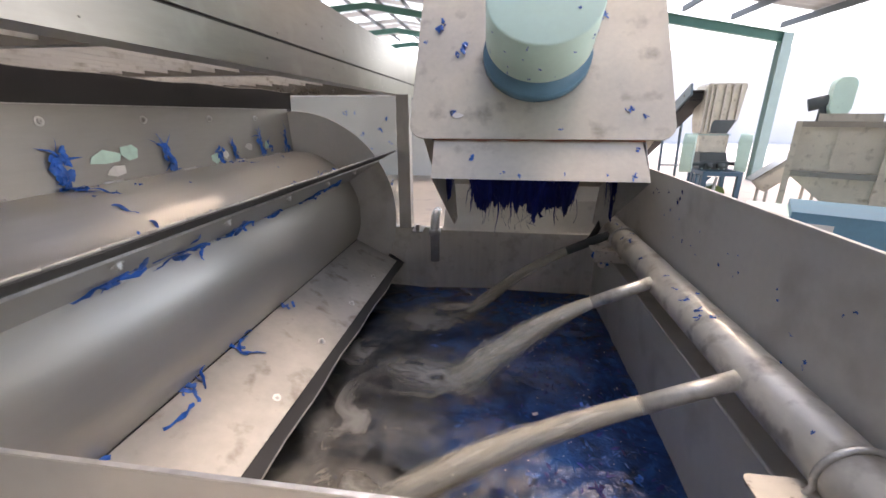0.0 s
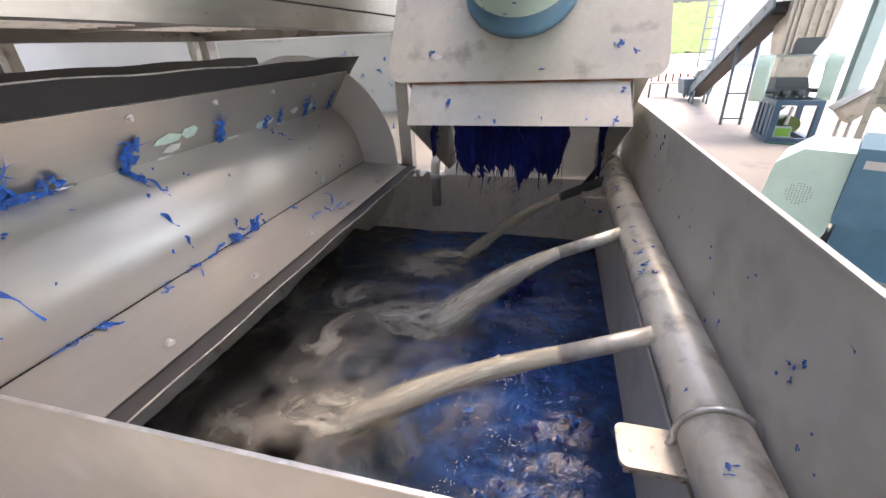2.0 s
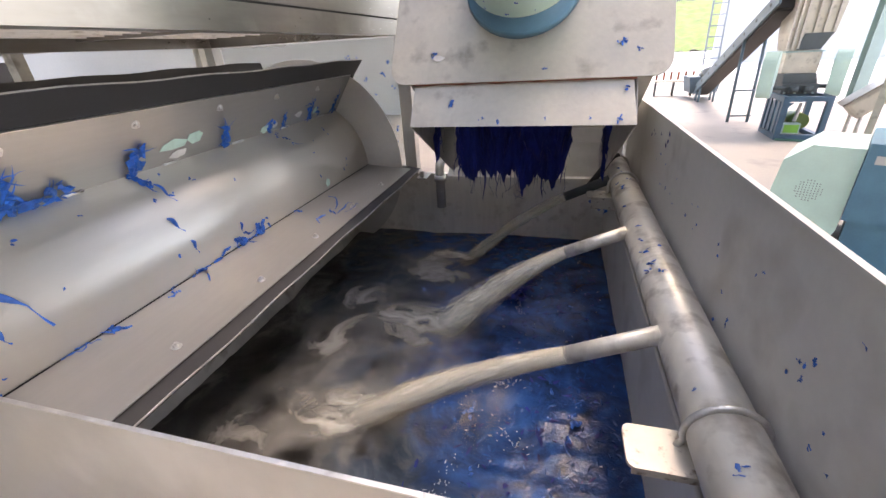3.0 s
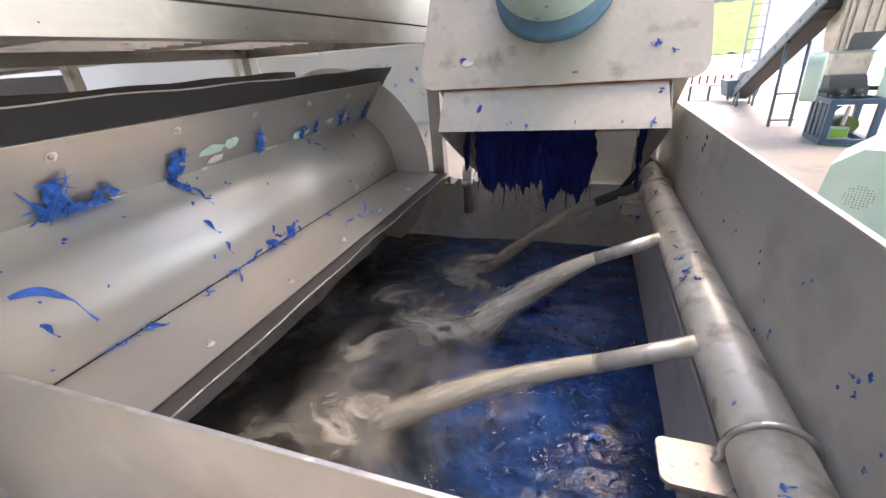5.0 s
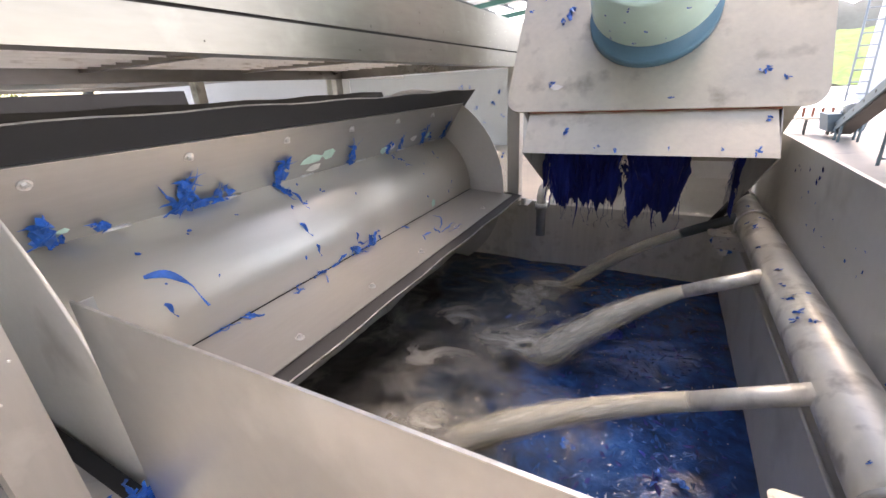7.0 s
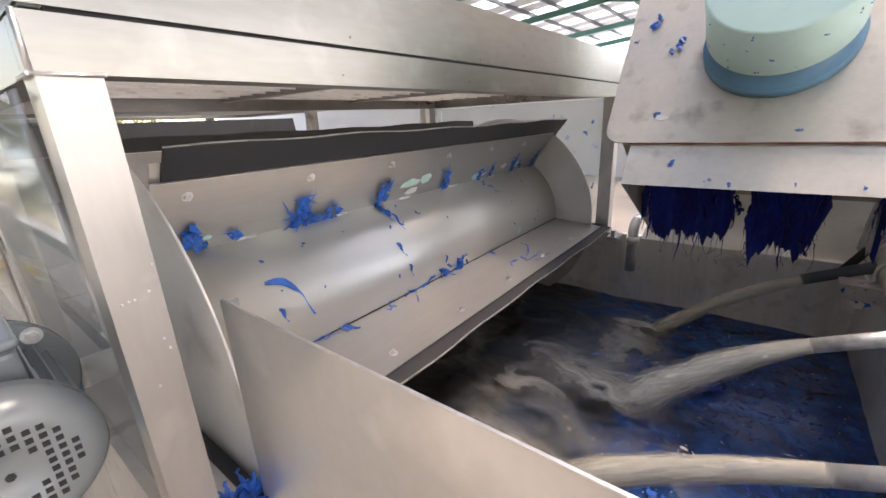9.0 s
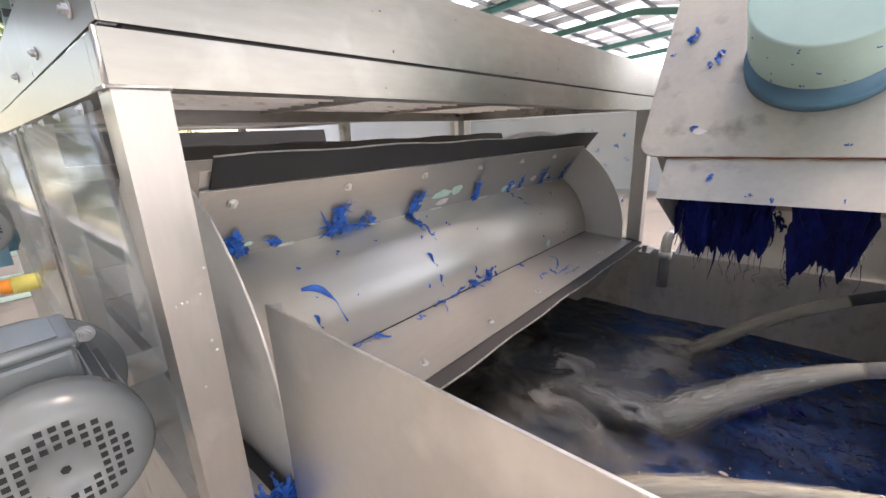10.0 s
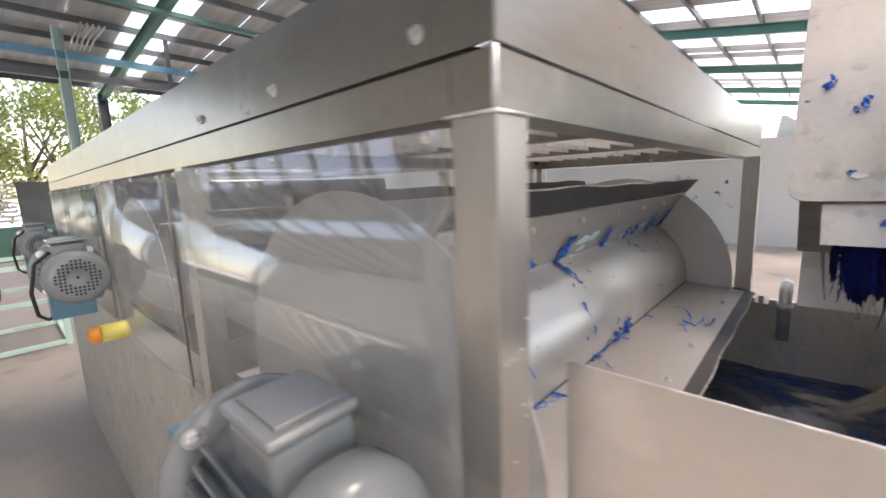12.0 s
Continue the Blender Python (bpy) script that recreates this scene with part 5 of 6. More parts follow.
for y in (-7.5, -2.5, 2.5, 7.5, 12.4, 17.5, 22.5, 26.8):
    for xa, xb in ((RX0, RIDGE), (RIDGE, RX1 if y < 13 else RXM)):
        bm = bmesh.new()
        a, b = Vector((xa, y, roof_z(xa + 0.001) - 0.30)), Vector((xb, y, roof_z(xb - 0.001) - 0.30))
        for dz, h in ((0.0, 0.012), (-0.22, 0.012)):
            vs = [bm.verts.new(p + Vector((0, s * 0.07, dz + q))) for p in (a, b) for s in (-1, 1) for q in (0, h)]
            for q in ((0, 1, 3, 2), (4, 6, 7, 5), (0, 4, 5, 1), (2, 3, 7, 6), (0, 2, 6, 4), (1, 5, 7, 3)):
                bm.faces.new([vs[i] for i in q])
        vs = [bm.verts.new(p + Vector((0, s * 0.008, q))) for p in (a, b) for s in (-1, 1) for q in (-0.21, 0)]
        for q in ((0, 1, 3, 2), (4, 6, 7, 5), (0, 4, 5, 1), (2, 3, 7, 6), (0, 2, 6, 4), (1, 5, 7, 3)):
            bm.faces.new([vs[i] for i in q])
        part("rafter", bm, GREEN_STEEL, roof)
    for x, mt in (((RX1 if y < 13 else RXM) - 0.15, PALE_STEEL), (RX0 + 0.15, PURLIN)):
        bm = bmesh.new()
        for bx in ((x - 0.12, x + 0.12, y - 0.12, y - 0.105), (x - 0.12, x + 0.12, y + 0.105, y + 0.12), (x - 0.007, x + 0.007, y - 0.104, y + 0.104)):
            box(bm, *bx, 0, roof_z(x) - 0.3)
        part("column", bm, mt, roof)
for x in (2.5, RIDGE, -9.5):
    bm = bmesh.new()
    box(bm, x - 0.06, x + 0.06, RY0, RY1, roof_z(x) - 0.62, roof_z(x) - 0.54)
    part("tie_beam", bm, GREEN_STEEL, roof)
for x, z in ((-12.0, 4.33), (-12.0, 4.74)):
    bm = bmesh.new()
    box(bm, x - 0.06, x + 0.06, RY0, RY1, z, z + 0.14)
    part("side_rail", bm, SEA if z > 4.4 else PURLIN, roof)
# a column, a hanger and a bundle of conduits along the side aisle
bm = bmesh.new()
for bx in ((-12.11, -11.89, 1.00, 1.015), (-12.11, -11.89, 1.165, 1.18), (-12.007, -11.993, 1.0151, 1.1649)):
    box(bm, *bx, 0, 5.36)
part("aisle_column", bm, PALE_STEEL, roof, "pale grey steel column of the side aisle")
bm = bmesh.new()
box(bm, -12.04, -11.96, 3.06, 3.14, 4.48, 5.6)
part("hanger", bm, PURLIN, roof)
for i in range(5):
    bm = bmesh.new()
    tube(bm, [(-11.8, 1.22 + i * 0.08, 4.9), (-11.8, 1.32 + i * 0.09, 5.2), (-11.78, 1.50 + i * 0.10, 5.5)], 0.022, 6)
    part("conduit", bm, ROOFSHEET, roof)

# walls around the hall and the yard
# unseen wall, added to keep bright sky out of the guards' reflections
bm = bmesh.new()
prism(bm, [(RX0, 0), (RX1, 0), (RX1, ZE + 0.02), (RIDGE, ZR + 0.02), (RX0, ZW + 0.02)], pose(0, RY0 + 0.03, 0, 90), 0.2)
structure("wall_unseen", bm, material("pale_panel_wall", (0.72, 0.72, 0.69), 0.6, 0.0, 0.12, 1.2, 0.2, 8), "unseen pale wall added to block the sky from reflections")
bm = bmesh.new()
box(bm, 9.3, 70, 30, 30.3, -0.05, 5.6)
structure("wall_yard", bm, WHITE_GROUND, "long whitewashed shed wall across the yard")
bm = bmesh.new()
box(bm, RX0 - 0.3, RX0, -9, 12, 0, 1.0)
structure("wall_west", bm, GREEN_STEEL, "low dark green panel wall along the hall")
bm = bmesh.new()
for k in range(9):
    box(bm, RX0 + 0.02, RX0 + 0.06, -1.1, 0.15, 1.15 + k * 0.13, 1.22 + k * 0.13)
structure("trim", bm, WHITE_GROUND, "white louvre slats in the side wall")
bm = bmesh.new()
box(bm, RX0 - 0.2, RX0 - 0.1, 0.2, 3.5, 1.0, 2.3)
structure("wall_west_panel", bm, PURLIN, "dark closed panel in the side wall")

GRASS = material("sunlit_grass", (0.16, 0.24, 0.06), 0.8, 0, 0.4, 1.2, 0.6, 9)
bm = bmesh.new()
n = 40
g = [[bm.verts.new(((50 + 34 * j / n) * (0.10 + 0.21 * i / n), 50 + 34 * j / n, 0.1 + 6.2 * (j / n) + 0.35 * noise.noise((i * 0.4, j * 0.4, 3)))) for j in range(n + 1)] for i in range(n + 1)]
for i in range(n):
    for j in range(n):
        bm.faces.new((g[i][j], g[i + 1][j], g[i + 1][j + 1], g[i][j + 1])).smooth = True
structure("grass_bank", bm, GRASS, "sunlit grassy bank beyond the yard", "grass")
bm = bmesh.new()
n = 90
g = [[bm.verts.new((-10 + 150 * i / n, 150 + 14 * j, max(-0.5, (19 + 6 * noise.noise((i * 0.09, 1.0, 5)) + 3.0 * noise.noise((i * 0.33, j * 0.8, 2)) + 1.6 * noise.noise((i * 0.9, j, 8))) * (0, 0.72, 1.0, 0.9)[j]))) for j in range(4)] for i in range(n + 1)]
for i in range(n):
    for j in range(3):
        bm.faces.new((g[i][j], g[i + 1][j], g[i + 1][j + 1], g[i][j + 1])).smooth = True
structure("backdrop_hill", bm, material("hazy_wooded_hill", (0.10, 0.115, 0.10), 0.9, 0, 0.3, 0.06, 0.6, 0.8), "pale hazy wooded ridge in the distance", "hill")

LEAF = material("tree_leaf", (0.24, 0.29, 0.08), 0.6, 0, 0.45, 0.9, 0.2, 6)
BARK = material("grey_bark", (0.12, 0.09, 0.07), 0.85, 0, 0.3, 4, 0.5, 30)


def tree(x, y, h, seed):
    rng = random.Random(seed)
    t = thing("tree", "leafy green tree outside the open hall side", "tree", pose(x, y, 0), "trees outside")
    bm = bmesh.new()
    rod(bm, (0, 0, -0.05), (0.1, 0, h * 0.45), 0.16, 0.09, 8)
    for k in range(5):
        a = rng.uniform(0, 6.28)
        rod(bm, (0.1, 0, h * (0.3 + 0.03 * k)), (math.cos(a) * h * 0.2, math.sin(a) * h * 0.2, h * (0.6 + 0.06 * k)), 0.07, 0.02, 6)
    part("trunk", bm, BARK, t)
    verts, faces = [], []
    for c in range(46):
        a, r = rng.uniform(0, 6.28), h * 0.30 * math.sqrt(rng.random())
        cx, cy, cz = r * math.cos(a), r * math.sin(a), h * rng.uniform(0.18, 0.98)
        for _ in range(120):
            p = Vector((cx, cy, cz)) + Vector([rng.gauss(0, 0.30) for _ in range(3)])
            u = Vector([rng.gauss(0, 1) for _ in range(3)]).normalized() * rng.uniform(0.04, 0.09)
            w = u.orthogonal() * 0.6
            i = len(verts)
            verts += [p - u, p + w, p + u, p - w]
            faces.append((i, i + 1, i + 2, i + 3))
    me = bpy.data.meshes.new("crown")
    me.from_pydata(verts, [], faces)
    me.materials.append(LEAF)
    ob = new("crown", me)
    ob.parent = t
    return t


for i, (x, y, h) in enumerate(((-22, 0.8, 7.0), (-24, -2.0, 7.8), (-22.5, 3.4, 7.2), (-25, 6.2, 6.2), (-23.5, -5.0, 7.4), (-27, 2.0, 8.5))):
    tree(x, y, h, 50 + i)

# ---- machines across the floor ----
crusher = thing("crusher", "film crusher with blue frame, mint guards and grey hopper", "machine", pose(4.61, 8.70, 0, 0, 0, -5))
for x in (-0.29, 0.31):
    for y in (-0.40, 0.34):
        bm = bmesh.new()
        box(bm, x, x + 0.08, y, y + 0.08, 0, 0.70)
        bevel(bm, 0.008, 1)
        part("frame_post", bm, NAVY_FRAME, crusher, "dark blue frame post")
for z in (0.0, 0.62):
    for y in (-0.40, 0.34):
        bm = bmesh.new()
        box(bm, -0.209, 0.309, y, y + 0.08, z, z + 0.08)
        part("frame_rail", bm, NAVY_FRAME, crusher, "dark blue frame rail")
    for x in (-0.29, 0.31):
        bm = bmesh.new()
        box(bm, x, x + 0.08, -0.319, 0.339, z, z + 0.08)
        part("frame_rail", bm, NAVY_FRAME, crusher, "dark blue frame rail")
bm = bmesh.new()
prism(bm, [(-0.205, 0.10), (-0.19, 0.10), (-0.19, 0.52), (-0.11, 0.60), (-0.205, 0.60)], pose(0, -0.33, 0, 90), 0.03)
part("gusset", bm, NAVY_FRAME, crusher)
bm = bmesh.new()
box(bm, -0.26, -0.06, 0.0, 0.30, 0.02, 0.58)
bevel(bm, 0.01, 1)
part("control_cabinet", bm, SEA, crusher, "dark blue side cabinet")
for k in range(3):
    bm = bmesh.new()
    box(bm, -0.285, -0.27, -0.26 + k * 0.21, -0.14 + k * 0.21, 0.09, 0.61)
    part("side_panel", bm, NAVY_FRAME, crusher)
bm = bmesh.new()
box(bm, -0.25, 0.26, -0.02, 0.40, 0.701, 0.86)
bevel(bm, 0.015)
cham = part("chamber", bm, PURLIN, crusher, "dark steel cutting chamber")
bm = bmesh.new()
prism(bm, [(-0.24, 0.861), (0.25, 0.861), (0.20, 1.02), (-0.26, 1.02)], pose(0, 0.40, 0, 90), 0.36)
bevel(bm, 0.02, 1)
part("rotor_housing", bm, PURLIN, cham)
for x in (-0.15, 0.05):
    bm = bmesh.new()
    rod(bm, (x, -0.06, 0.78), (x + 0.12, -0.06, 0.78), 0.05, seg=14)
    part("bearing_block", bm, PURLIN, cham)
for x in (-0.2, -0.05, 0.1, 0.2):
    bm = bmesh.new()
    rod(bm, (x, -0.035, 0.72), (x, -0.0205, 0.72), 0.018, seg=6)
    part("clamp_nut", bm, PALE_STEEL, cham)
bm = bmesh.new()
box(bm, -0.28, 0.22, 0.12, 0.48, 1.021, 1.345)
bevel(bm, 0.012, 1)
dp = part("door_panel", bm, STEEL_PLATE, crusher, "grey sheet door under the hopper")
bm = bmesh.new()
box(bm, -0.30, 0.24, 0.10, 0.50, 1.346, 1.366)
part("flange", bm, PALE_STEEL, dp)
bm = bmesh.new()
a = [(-0.24, 1.367), (0.20, 1.367), (0.34, 1.64), (0.40, 2.26), (0.36, 2.30), (-0.24, 2.30), (-0.29, 2.26), (-0.29, 1.64)]
prism(bm, a, pose(0, 0.75, 0, 90), 0.55)
hp = part("hopper", bm, STEEL_PLATE, crusher, "grey sheet feed hopper with upright ribs")
# dark plate that paints the shade in the slanted feed mouth
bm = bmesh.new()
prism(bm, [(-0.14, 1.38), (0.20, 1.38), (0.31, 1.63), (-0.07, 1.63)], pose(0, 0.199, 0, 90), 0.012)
part("throat_shade", bm, PURLIN, hp, "dark plate standing in for the shaded mouth of the hopper")
for x in (-0.29, -0.22, -0.14, 0.02, 0.15, 0.28):
    bm = bmesh.new()
    z0 = 1.40 if x < -0.1 else 1.64
    box(bm, x, x + 0.030, 0.165, 0.1985, z0, 2.27)
    part("rib", bm, STEEL_RUST, hp, "brown-edged stiffening rib")
for x, y in ((-0.62, -0.10), (0.42, 0.12)):
    m = pose(x, y, 1.02, 0, 0, -22) @ pose(0, 0, 0, 8) @ pose(0, 0, 0, 90, 0, 90)
    bm = bmesh.new()
    prism(bm, rounded(-0.20, 0.20, -0.37, 0.37, 0.19), m, 0.20)
    bevel(bm, 0.02)
    gd = part("pulley_guard", bm, MINT, crusher, "mint green belt guard")
    bm = bmesh.new()
    rod(bm, m @ Vector((0, 0.16, -0.004)), m @ Vector((0, 0.16, -0.001)), 0.13, seg=24)
    part("wheel_opening", bm, PURLIN, gd)
    for k in range(3):
        bm = bmesh.new()
        box(bm, -0.012, 0.012, -0.13, 0.13, -0.012, -0.005, m @ pose(0, 0.16, 0, 0, 0, 60 * k))
        part("spoke", bm, MINT, gd)
    bm = bmesh.new()
    rod(bm, (x + 0.1, y + 0.05, 0.80), (0.0, y + 0.15, 0.80), 0.035, seg=12)
    part("drive_shaft", bm, PURLIN, crusher)
bm = bmesh.new()
rod(bm, (0.10, -0.18, 0.27), (0.10, 0.25, 0.27), 0.13, seg=20)
part("drive_motor", bm, material("olive_motor_paint", (0.13, 0.20, 0.05), 0.4), crusher, "olive green drive motor")
bm = bmesh.new()
box(bm, -0.20, 0.07, -0.34, -0.19, 0.09, 0.26)
bevel(bm, 0.012, 1)
tb_ = part("terminal_box", bm, PALE_STEEL, crusher, "lime fronted terminal box")
bm = bmesh.new()
box(bm, -0.16, 0.05, -0.345, -0.341, 0.11, 0.24)
part("front_plate", bm, material("lime_paint", (0.16, 0.42, 0.05), 0.4), tb_, "bright green front plate")
bm = bmesh.new()
rod(bm, (0.0, -0.22, 0.28), (0.03, -0.20, 0.58), 0.028, seg=12)
part("white_duct", bm, WHITE_GROUND, crusher)
bm = bmesh.new()
tube(bm, [(-0.27, -0.43, 0.012), (0.05, -0.52, 0.012), (0.35, -0.75, 0.012), (0.5, -0.95, 0.012)], 0.022, 8)
part("floor_conduit", bm, GREEN_STEEL, crusher)

conv = thing("belt_conveyor", "inclined dark belt conveyor on blue-grey steel legs", "conveyor")
ca, cb = Vector((4.60, 14.0, 0.22)), Vector((4.27, 9.05, 2.16))
cd = (cb - ca)
cm = Matrix.Translation(ca) @ cd.to_track_quat("Y", "Z").to_matrix().to_4x4()
ln = cd.length
bm = bmesh.new()
box(bm, -0.16, 0.16, 0, ln, 0.0, 0.03, cm)
box(bm, -0.15, 0.15, 0.1, ln - 0.1, -0.15, -0.12, cm)
part("belt", bm, BELT, conv)
bm = bmesh.new()
box(bm, -0.15, 0.15, 0.1, ln - 0.05, -0.119, -0.001, cm)
part("belt_bed", bm, BELT, conv)
CONV_STEEL = material("blue_grey_conveyor_paint", (0.13, 0.19, 0.23), 0.45, 0, 0.15, 4, 0.1, 30)
for sgn in (-0.20, 0.16):
    bm = bmesh.new()
    box(bm, sgn, sgn + 0.04, -0.1, ln + 0.1, -0.10, 0.12, cm)
    part("side_rail", bm, CONV_STEEL, conv)
    for v in range(9):
        bm = bmesh.new()
        x = sgn - 0.006 if sgn < 0 else sgn + 0.046
        rod(bm, cm @ Vector((x - 0.005, 0.3 + v * 0.6, 0.02)), cm @ Vector((x + 0.005, 0.3 + v * 0.6, 0.02)), 0.03, seg=10)
        part("roller_bearing", bm, PURLIN, conv)
for v in (0.35, 0.75, 3.9):
    p = cm @ Vector((0, v, -0.1))
    for sgn in (-0.18, 0.18):
        bm = bmesh.new()
        lean = -0.25 if v > 2 else 0
        rod(bm, (p.x + sgn + lean * 0.2, p.y + lean, 0), (p.x + sgn, p.y, p.z), 0.03, seg=8)
        part("leg", bm, CONV_STEEL, conv)
    if v > 2:
        for z in (0.12, 0.62):
            bm = bmesh.new()
            rod(bm, (p.x - 0.25, p.y - 0.2, z), (p.x + 0.2, p.y - 0.2, z), 0.018, seg=6)
            part("crossbar", bm, CONV_STEEL, conv)
bm = bmesh.new()
prism(bm, [(-0.34, 0.0), (0.34, 0.0), (0.42, 0.42), (-0.42, 0.42)], pose(4.62, 14.55, 0.18, 90), 0.7)
bevel(bm, 0.02, 1)
part("feed_hopper", bm, CONV_STEEL, conv, "low blue-grey feed box at the foot")
bm = bmesh.new()
rod(bm, (4.62, 14.1, 0.66), (4.62, 13.7, 0.72), 0.14, seg=16)
part("drive_motor", bm, GREY, conv)

ladder = thing("ladder", "grey steel ladder against the shed's end", "ladder")
LADDER = material("grey_ladder_paint", (0.22, 0.25, 0.26), 0.5, 0, 0.1, 3, 0.1, 20)
for x in (8.55, 9.30):
    bm = bmesh.new()
    rod(bm, (x, 28.8, 0), (x + 0.05, 29.9, 7.2), 0.05, seg=8)
    part("rail", bm, LADDER, ladder)
for k in range(13):
    u = (k + 0.6) / 13
    bm = bmesh.new()
    p = Vector((8.55 + 0.05 * u, 28.8 + 1.1 * u, 7.2 * u))
    rod(bm, p, p + Vector((0.75, 0, 0)), 0.03, seg=8)
    part("rung", bm, LADDER, ladder)

bench = thing("work_bench", "low bench with a slatted back by the conveyor", "bench", pose(4.05, 14.9, 0, 0, 0, -8))
bm = bmesh.new()
box(bm, -0.55, 0.55, -0.2, 0.2, 0.40, 0.44)
part("top", bm, STEEL_PLATE, bench)
for x in (-0.5, 0.0, 0.5):
    for y in (-0.16, 0.16):
        bm = bmesh.new()
        rod(bm, (x, y, 0), (x, y, 0.40), 0.025, seg=6)
        part("leg", bm, PURLIN, bench)
for k in range(6):
    bm = bmesh.new()
    box(bm, -0.52 + 0.2 * k, -0.46 + 0.2 * k, 0.16, 0.19, 0.441, 0.68)
    part("back_slat", bm, RUST, bench)

press = thing("film_press", "mint green machine with blue control housing", "machine", pose(2.92, 3.85, 0, 0, 0, -30))
bm = bmesh.new()
prism(bm, [(-0.42, 0.30), (-0.32, 0.16), (0.04, 0.16), (0.08, 0.30), (0.08, 0.93), (-0.22, 0.93), (-0.37, 0.80)], pose(0, 0.3, 0, 90, 0, 0), 0.62)
bevel(bm, 0.02)
mh = part("housing", bm, MINT, press)
bm = bmesh.new()
for k in range(9):
    for j in range(9):
        if math.hypot(k - 4, j - 4) < 4.4:
            rod(bm, (-0.16 + (k - 4) * 0.02, -0.3205, 0.58 + (j - 4) * 0.02), (-0.16 + (k - 4) * 0.02, -0.3215, 0.58 + (j - 4) * 0.02), 0.004, seg=6)
tagged(part("vent_mesh", bm, DARK, mh), kind="stuff")
bm = bmesh.new()
box(bm, 0.085, 0.95, -0.36, 0.35, 0.40, 0.98)
bevel(bm, 0.02)
ch = part("control_housing", bm, SEA, press, "blue painted sheet housing")
bm = bmesh.new()
box(bm, 0.14, 0.36, -0.3645, -0.361, 0.84, 0.90)
part("label_plate", bm, WHITE_GROUND, ch)
bm = bmesh.new()
box(bm, 0.12, 0.9, -0.30, 0.30, 0.0, 0.399)
part("base", bm, SEA, press)
bm = bmesh.new()
box(bm, -0.38, 0.119, -0.25, 0.25, 0.0, 0.159)
part("skid", bm, PURLIN, press)

rinse = thing("rinse_tank", "raised stainless rinse tank on a steel frame", "tank", pose(4.75, 5.3, 0, 0, 0, -33))
bm = bmesh.new()
prism(bm, [(-0.35, 0.72), (0.9, 0.72), (1.5, 1.05), (1.5, 1.62), (-0.75, 1.62), (-0.75, 1.05)], pose(0, 0.5, 0, 90, 0, 0), 1.0)
part("trough", bm, STEEL_PLATE, rinse)
for z in (1.05, 1.60):
    bm = bmesh.new()
    box(bm, -0.80, 1.55, -0.56, -0.502, z, z + 0.06)
    part("rail", bm, STEEL_HOOD, rinse)
for x in (-0.80, -0.02, 0.72, 1.45):
    bm = bmesh.new()
    box(bm, x, x + 0.06, -0.575, -0.501, 0, 1.66)
    part("post", bm, STEEL_PLATE, rinse)
for x in (-0.42, 0.36, 1.10):
    bm = bmesh.new()
    box(bm, x, x + 0.025, -0.53, -0.501, 1.111, 1.599)
    part("rib", bm, STEEL_PLATE, rinse)
bm = bmesh.new()
rod(bm, (-0.74, -0.35, 1.83), (-0.56, -0.33, 1.88), 0.07, seg=16)
rod(bm, (-0.60, -0.35, 1.65), (-0.60, -0.35, 1.86), 0.04, seg=8)
part("drive_motor", bm, PURLIN, rinse, "dark drive motor")
bm = bmesh.new()
box(bm, -0.62, -0.10, -0.45, 0.2, 1.621, 1.74)
bevel(bm, 0.04, 2)
part("feed_box", bm, STEEL_PLATE, rinse)
for z in (1.72, 1.80, 1.88):
    bm = bmesh.new()
    box(bm, 0.08, 1.52, -0.475, -0.452, z, z + 0.02)
    part("trim_rail", bm, STEEL_SLAT, rinse)
bm = bmesh.new()
box(bm, 0.1, 1.5, -0.45, 0.1, 1.66, 1.95)
bevel(bm, 0.03)
part("drive_box", bm, STEEL_PLATE, rinse)
bm = bmesh.new()
prism(bm, rounded(-0.10, 0.10, -0.2, 0.2, 0.09), pose(-0.50, -0.3, 1.92, 90, 0, 20), 0.12)
part("belt_guard", bm, MINT, rinse, "mint green belt guard")

# railing stand on the drum side
stand = thing("mint_stand", "mint green painted steel stand on the floor", "stand")
for x in (-7.6, -6.4):
    for y in (-1.3, 0.05):
        bm = bmesh.new()
        box(bm, x - 0.03, x + 0.03, y - 0.03, y + 0.03, 0.0, 1.0)
        part("leg", bm, MINT, stand)
for z in (0.02, 0.55, 0.97):
    for x in (-7.6, -6.4):
        bm = bmesh.new()
        box(bm, x - 0.025, x + 0.025, -1.269, 0.019, z, z + 0.05)
        part("rail", bm, MINT, stand)
    for y in (-1.3, 0.05):
        bm = bmesh.new()
        box(bm, -7.569, -6.431, y - 0.025, y + 0.025, z, z + 0.05)
        part("rail", bm, MINT, stand)
bm = bmesh.new()
rod(bm, (-7.9, -0.6, 0.75), (-6.2, -0.6, 0.75), 0.17, seg=24)
roll = tagged(part("film_roll", bm, PURLIN), "dark rolled drum on the mint stand", "roll")

# low railing on the open floor, mirrored in the guards
RAIL_PAINT = material("white_railing_paint", (0.84, 0.86, 0.84), 0.4, 0, 0.06, 6, 0.08, 40)
rail_thing = thing("railing", "white painted steel railing on the hall floor", "railing")
ra, rb = Vector((-5.6, -1.05, 0)), Vector((-0.8, -1.05, 0))
for z in (0.10, 1.24):
    bm = bmesh.new()
    rod(bm, ra + Vector((0, 0, z)), rb + Vector((0, 0, z)), 0.028, seg=10)
    part("rail", bm, RAIL_PAINT, rail_thing)
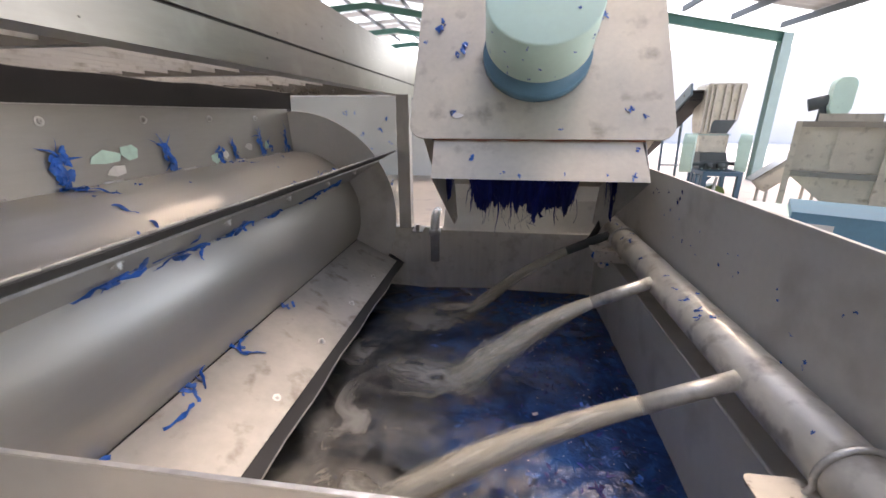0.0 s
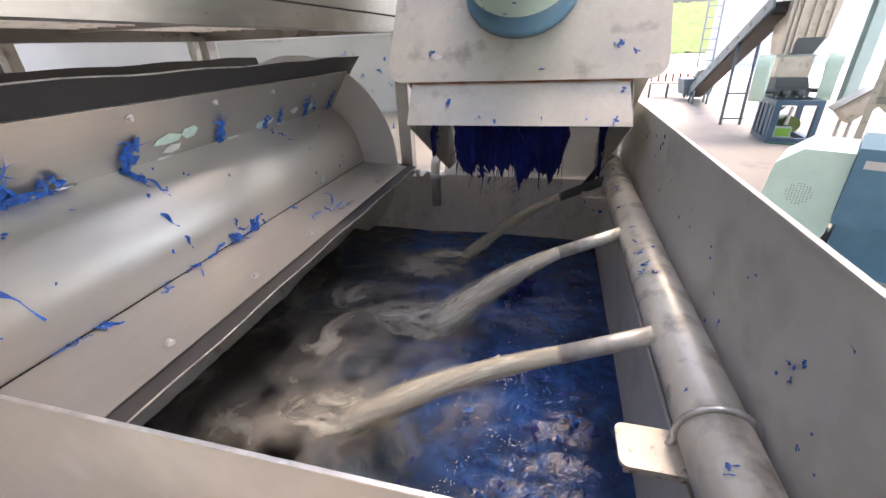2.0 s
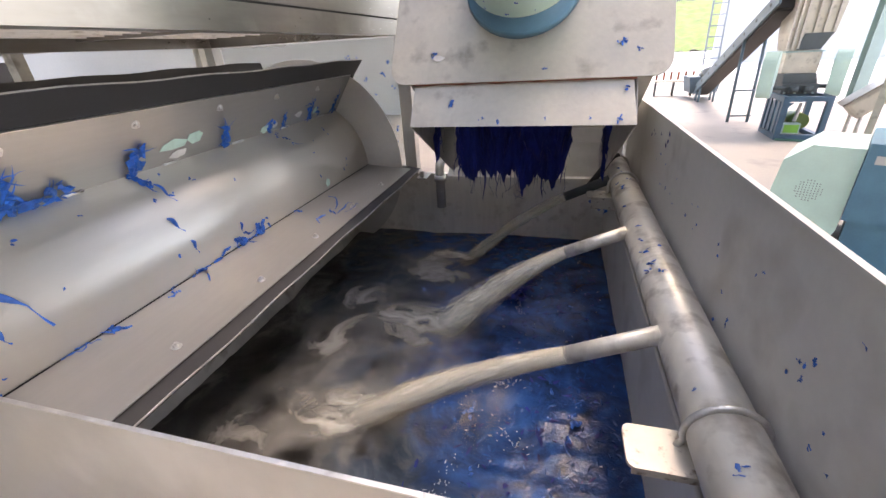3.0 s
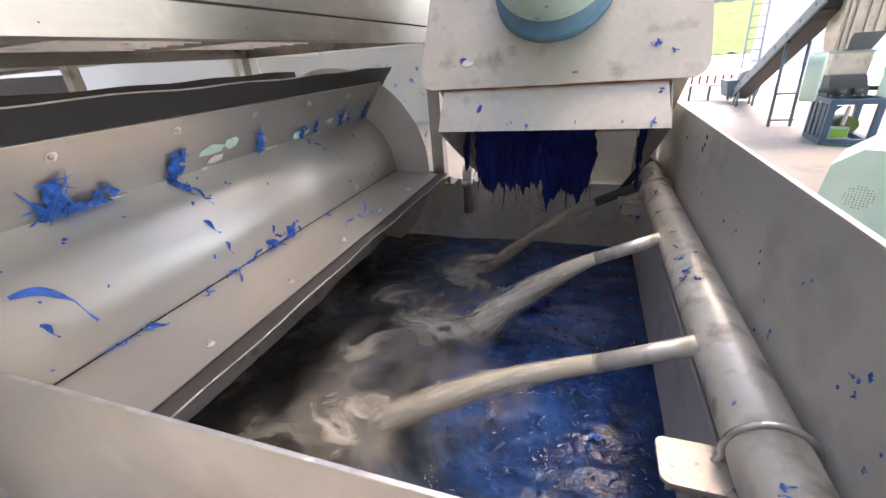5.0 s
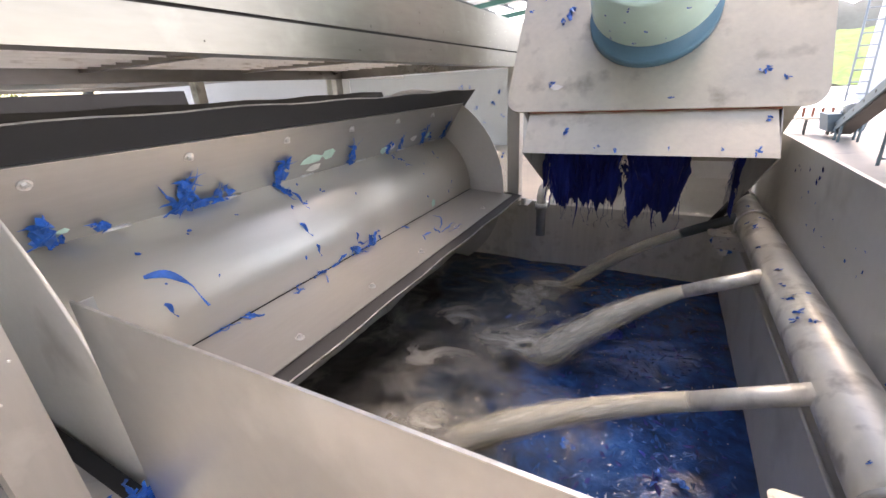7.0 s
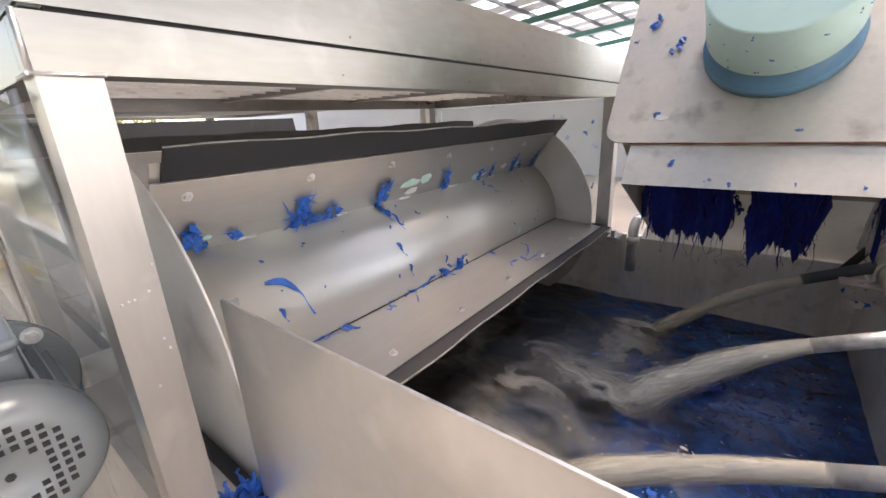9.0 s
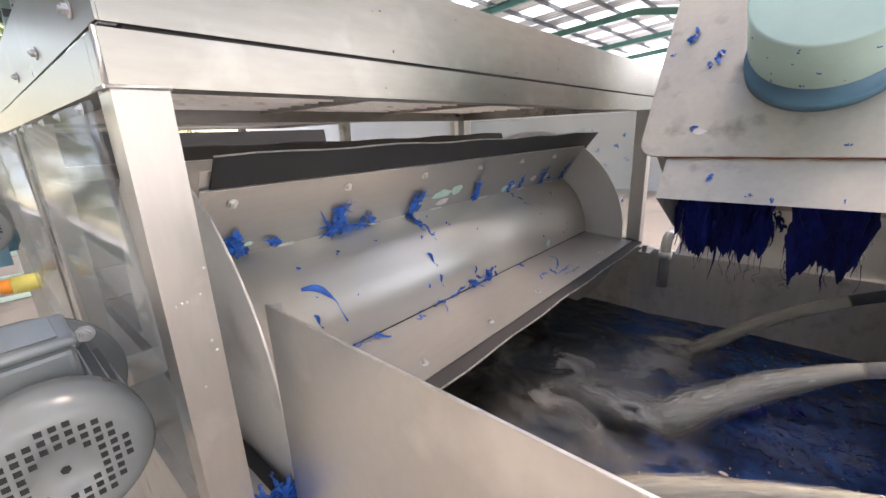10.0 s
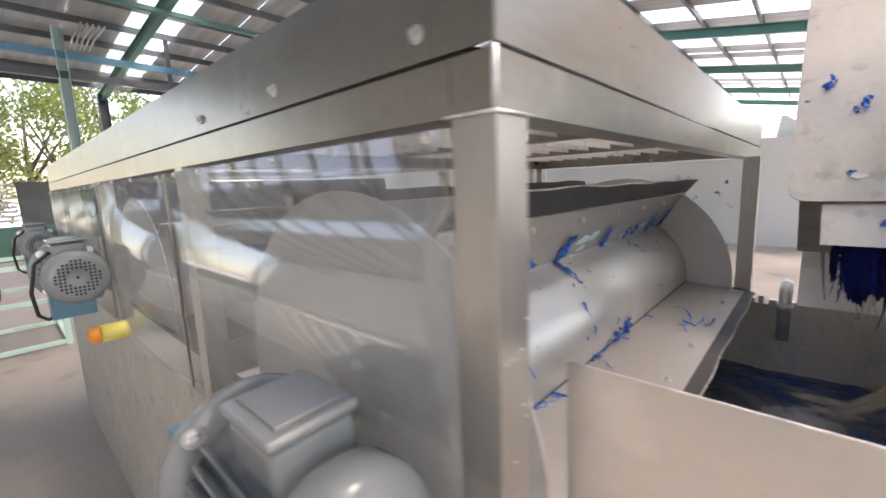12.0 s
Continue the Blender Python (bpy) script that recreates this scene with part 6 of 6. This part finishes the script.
for k in range(22):
    bm = bmesh.new()
    p = ra.lerp(rb, k / 21)
    rod(bm, p + Vector((0, 0, 0 if k % 7 == 0 else 0.10)), p + Vector((0, 0, 1.24)), 0.032 if k % 7 == 0 else 0.025, seg=8)
    part("post" if k % 7 == 0 else "baluster", bm, RAIL_PAINT, rail_thing)

# inclined discharge trough between the crusher and the rinse tank
trough = thing("screw_conveyor", "grey-brown inclined screw conveyor trough on thin legs", "conveyor")
ta, tb = Vector((4.62, 7.2, 0.62)), Vector((5.35, 7.0, 1.30))
bm = bmesh.new()
td = tb - ta
tm = Matrix.Translation(ta) @ td.to_track_quat("Y", "Z").to_matrix().to_4x4()
box(bm, -0.16, 0.16, 0, td.length, -0.12, 0.14, tm)
bevel(bm, 0.05, 2)
part("trough", bm, STEEL_PLATE, trough)
bm = bmesh.new()
box(bm, -0.18, 0.18, -0.02, td.length + 0.02, 0.141, 0.16, tm)
part("lid", bm, STEEL_HOOD, trough)
for u in (0.12, 0.9):
    p = ta.lerp(tb, u)
    for s in (-0.12, 0.12):
        bm = bmesh.new()
        rod(bm, (p.x, p.y + s, 0), (p.x, p.y + s, p.z - 0.08), 0.025, seg=8)
        part("leg", bm, STEEL_RUST, trough)
# boundary wall on the far side
bm = bmesh.new()
box(bm, -26, 1.9, 12.0, 12.2, 0, 2.55)
structure("wall_north", bm, WHITE_GROUND, "pale plastered boundary wall beyond the yard")


def motions():
    # the drum coasts to a stop
    walk(drum, [(t, pose(AX, 0, AZ, 0, -a, 0)) for t, a in ((0, 37.0), (0.25, 27.0), (0.5, 18.9), (0.75, 12.4), (1.0, 7.3), (1.25, 3.6), (1.5, 1.3), (1.75, 0.4), (2.0, 0.0), (12.0, 0.0))])
    for i, j in enumerate(jets):
        base = j.matrix_basis.copy()
        walk(j, [(0.25 * k, base @ pose(0, 0, 0, 1.6 * math.sin(2.9 * k + i), 0.9 * math.sin(1.7 * k + 2 * i), 0.9 * math.cos(2.3 * k + i))) for k in range(49)])
    swing = lambda t, i, turn: turn * t if i < 11 else 14 * math.sin(1.3 * t + i)
    for i, f in enumerate(eddies):
        m = f.matrix_basis.copy()
        turn = (14, -11, 16, -13, 9, 20, -18, 15, -12, 13, -15, 0, 0, 0)[i]
        walk(f, [(0.5 * k, m @ pose(0.015 * math.sin(0.6 * k + i), 0.02 * math.cos(0.5 * k + 2 * i), 0, 0, 0, swing(0.5 * k, i, turn))) for k in range(25)])
    # the hanging film swells down, then thins again
    for f, a in ((film_a, 1.0), (film_b, 1.2), (film_c, 0.6), (film_d, 0.6)):
        side = lambda s: -0.022 * min(max((8.3 - s) / 1.8, 0), 1) * min(max((s - 3) / 2, 0), 1) if f is film_b else 0.06 * min(max((5.9 - s) / 2.9, 0), 1) if f is film_a else 0
        walk(f, [(s, pose(side(s) + 0.004 * math.sin(1.7 * s), 0.003 * math.cos(s), a * dz)) for s, dz in ((0, 0.07), (0.5, 0.055), (1, 0.035), (1.5, 0.02), (2.5, 0.0), (3.5, -0.015), (5, -0.035), (6, -0.025), (7, -0.005), (8.5, 0.01), (10, 0.005), (12, 0.012))])
    for i, f in enumerate(flecks):
        walk(f, [(0.5 * k, pose(0.012 * math.sin(0.45 * k + 2 * i), 0.012 * math.cos(0.37 * k + i) - 0.012, 0.0006 * math.sin(1.9 * k + i))) for k in range(25)])
    for i, f in enumerate(froth):
        m = f.matrix_basis.copy()
        walk(f, [(k, Matrix.Translation((-0.010 * k + 0.03 * math.sin(0.9 * k + i), 0.03 * math.sin(0.7 * k + 2 * i), 0)) @ m @ pose(0, 0, 0, 0, 0, 16 * k * (-1) ** i)) for k in range(13)])
    for i, f in enumerate(floats):
        m = f.matrix_basis.copy()
        walk(f, [(k, Matrix.Translation((-0.006 * k + 0.015 * math.sin(0.8 * k + i), 0.012 * math.sin(0.5 * k + 2 * i), 0.001 * math.sin(3 * k))) @ m @ pose(0, 0, 0, 0, 0, 14 * k * (-1) ** i)) for k in range(13)])
    for ob, x, y, t, a in drops:
        hang = [(s, pose(x, y + 0.06, 1.47, 80, 0, a)) for s in (0, max(t - 0.5, 0.05))] + [(t, pose(x, y, 1.42, 80, 0, a))]
        fall = [(t + 0.1 * k, pose(x - 0.004 * k, y - 0.006 * k, max(1.42 - 4.9 * (0.1 * k) ** 2, WATER_Z + 0.01), 80 - 22 * min(k, 3.4), 0, a + 12 * k)) for k in range(1, 5)]
        drift = [(12.0, pose(x - 0.10, y - 0.12, WATER_Z + 0.01, 4, 0, a + 110))]
        walk(ob, hang + fall + drift)


motions()
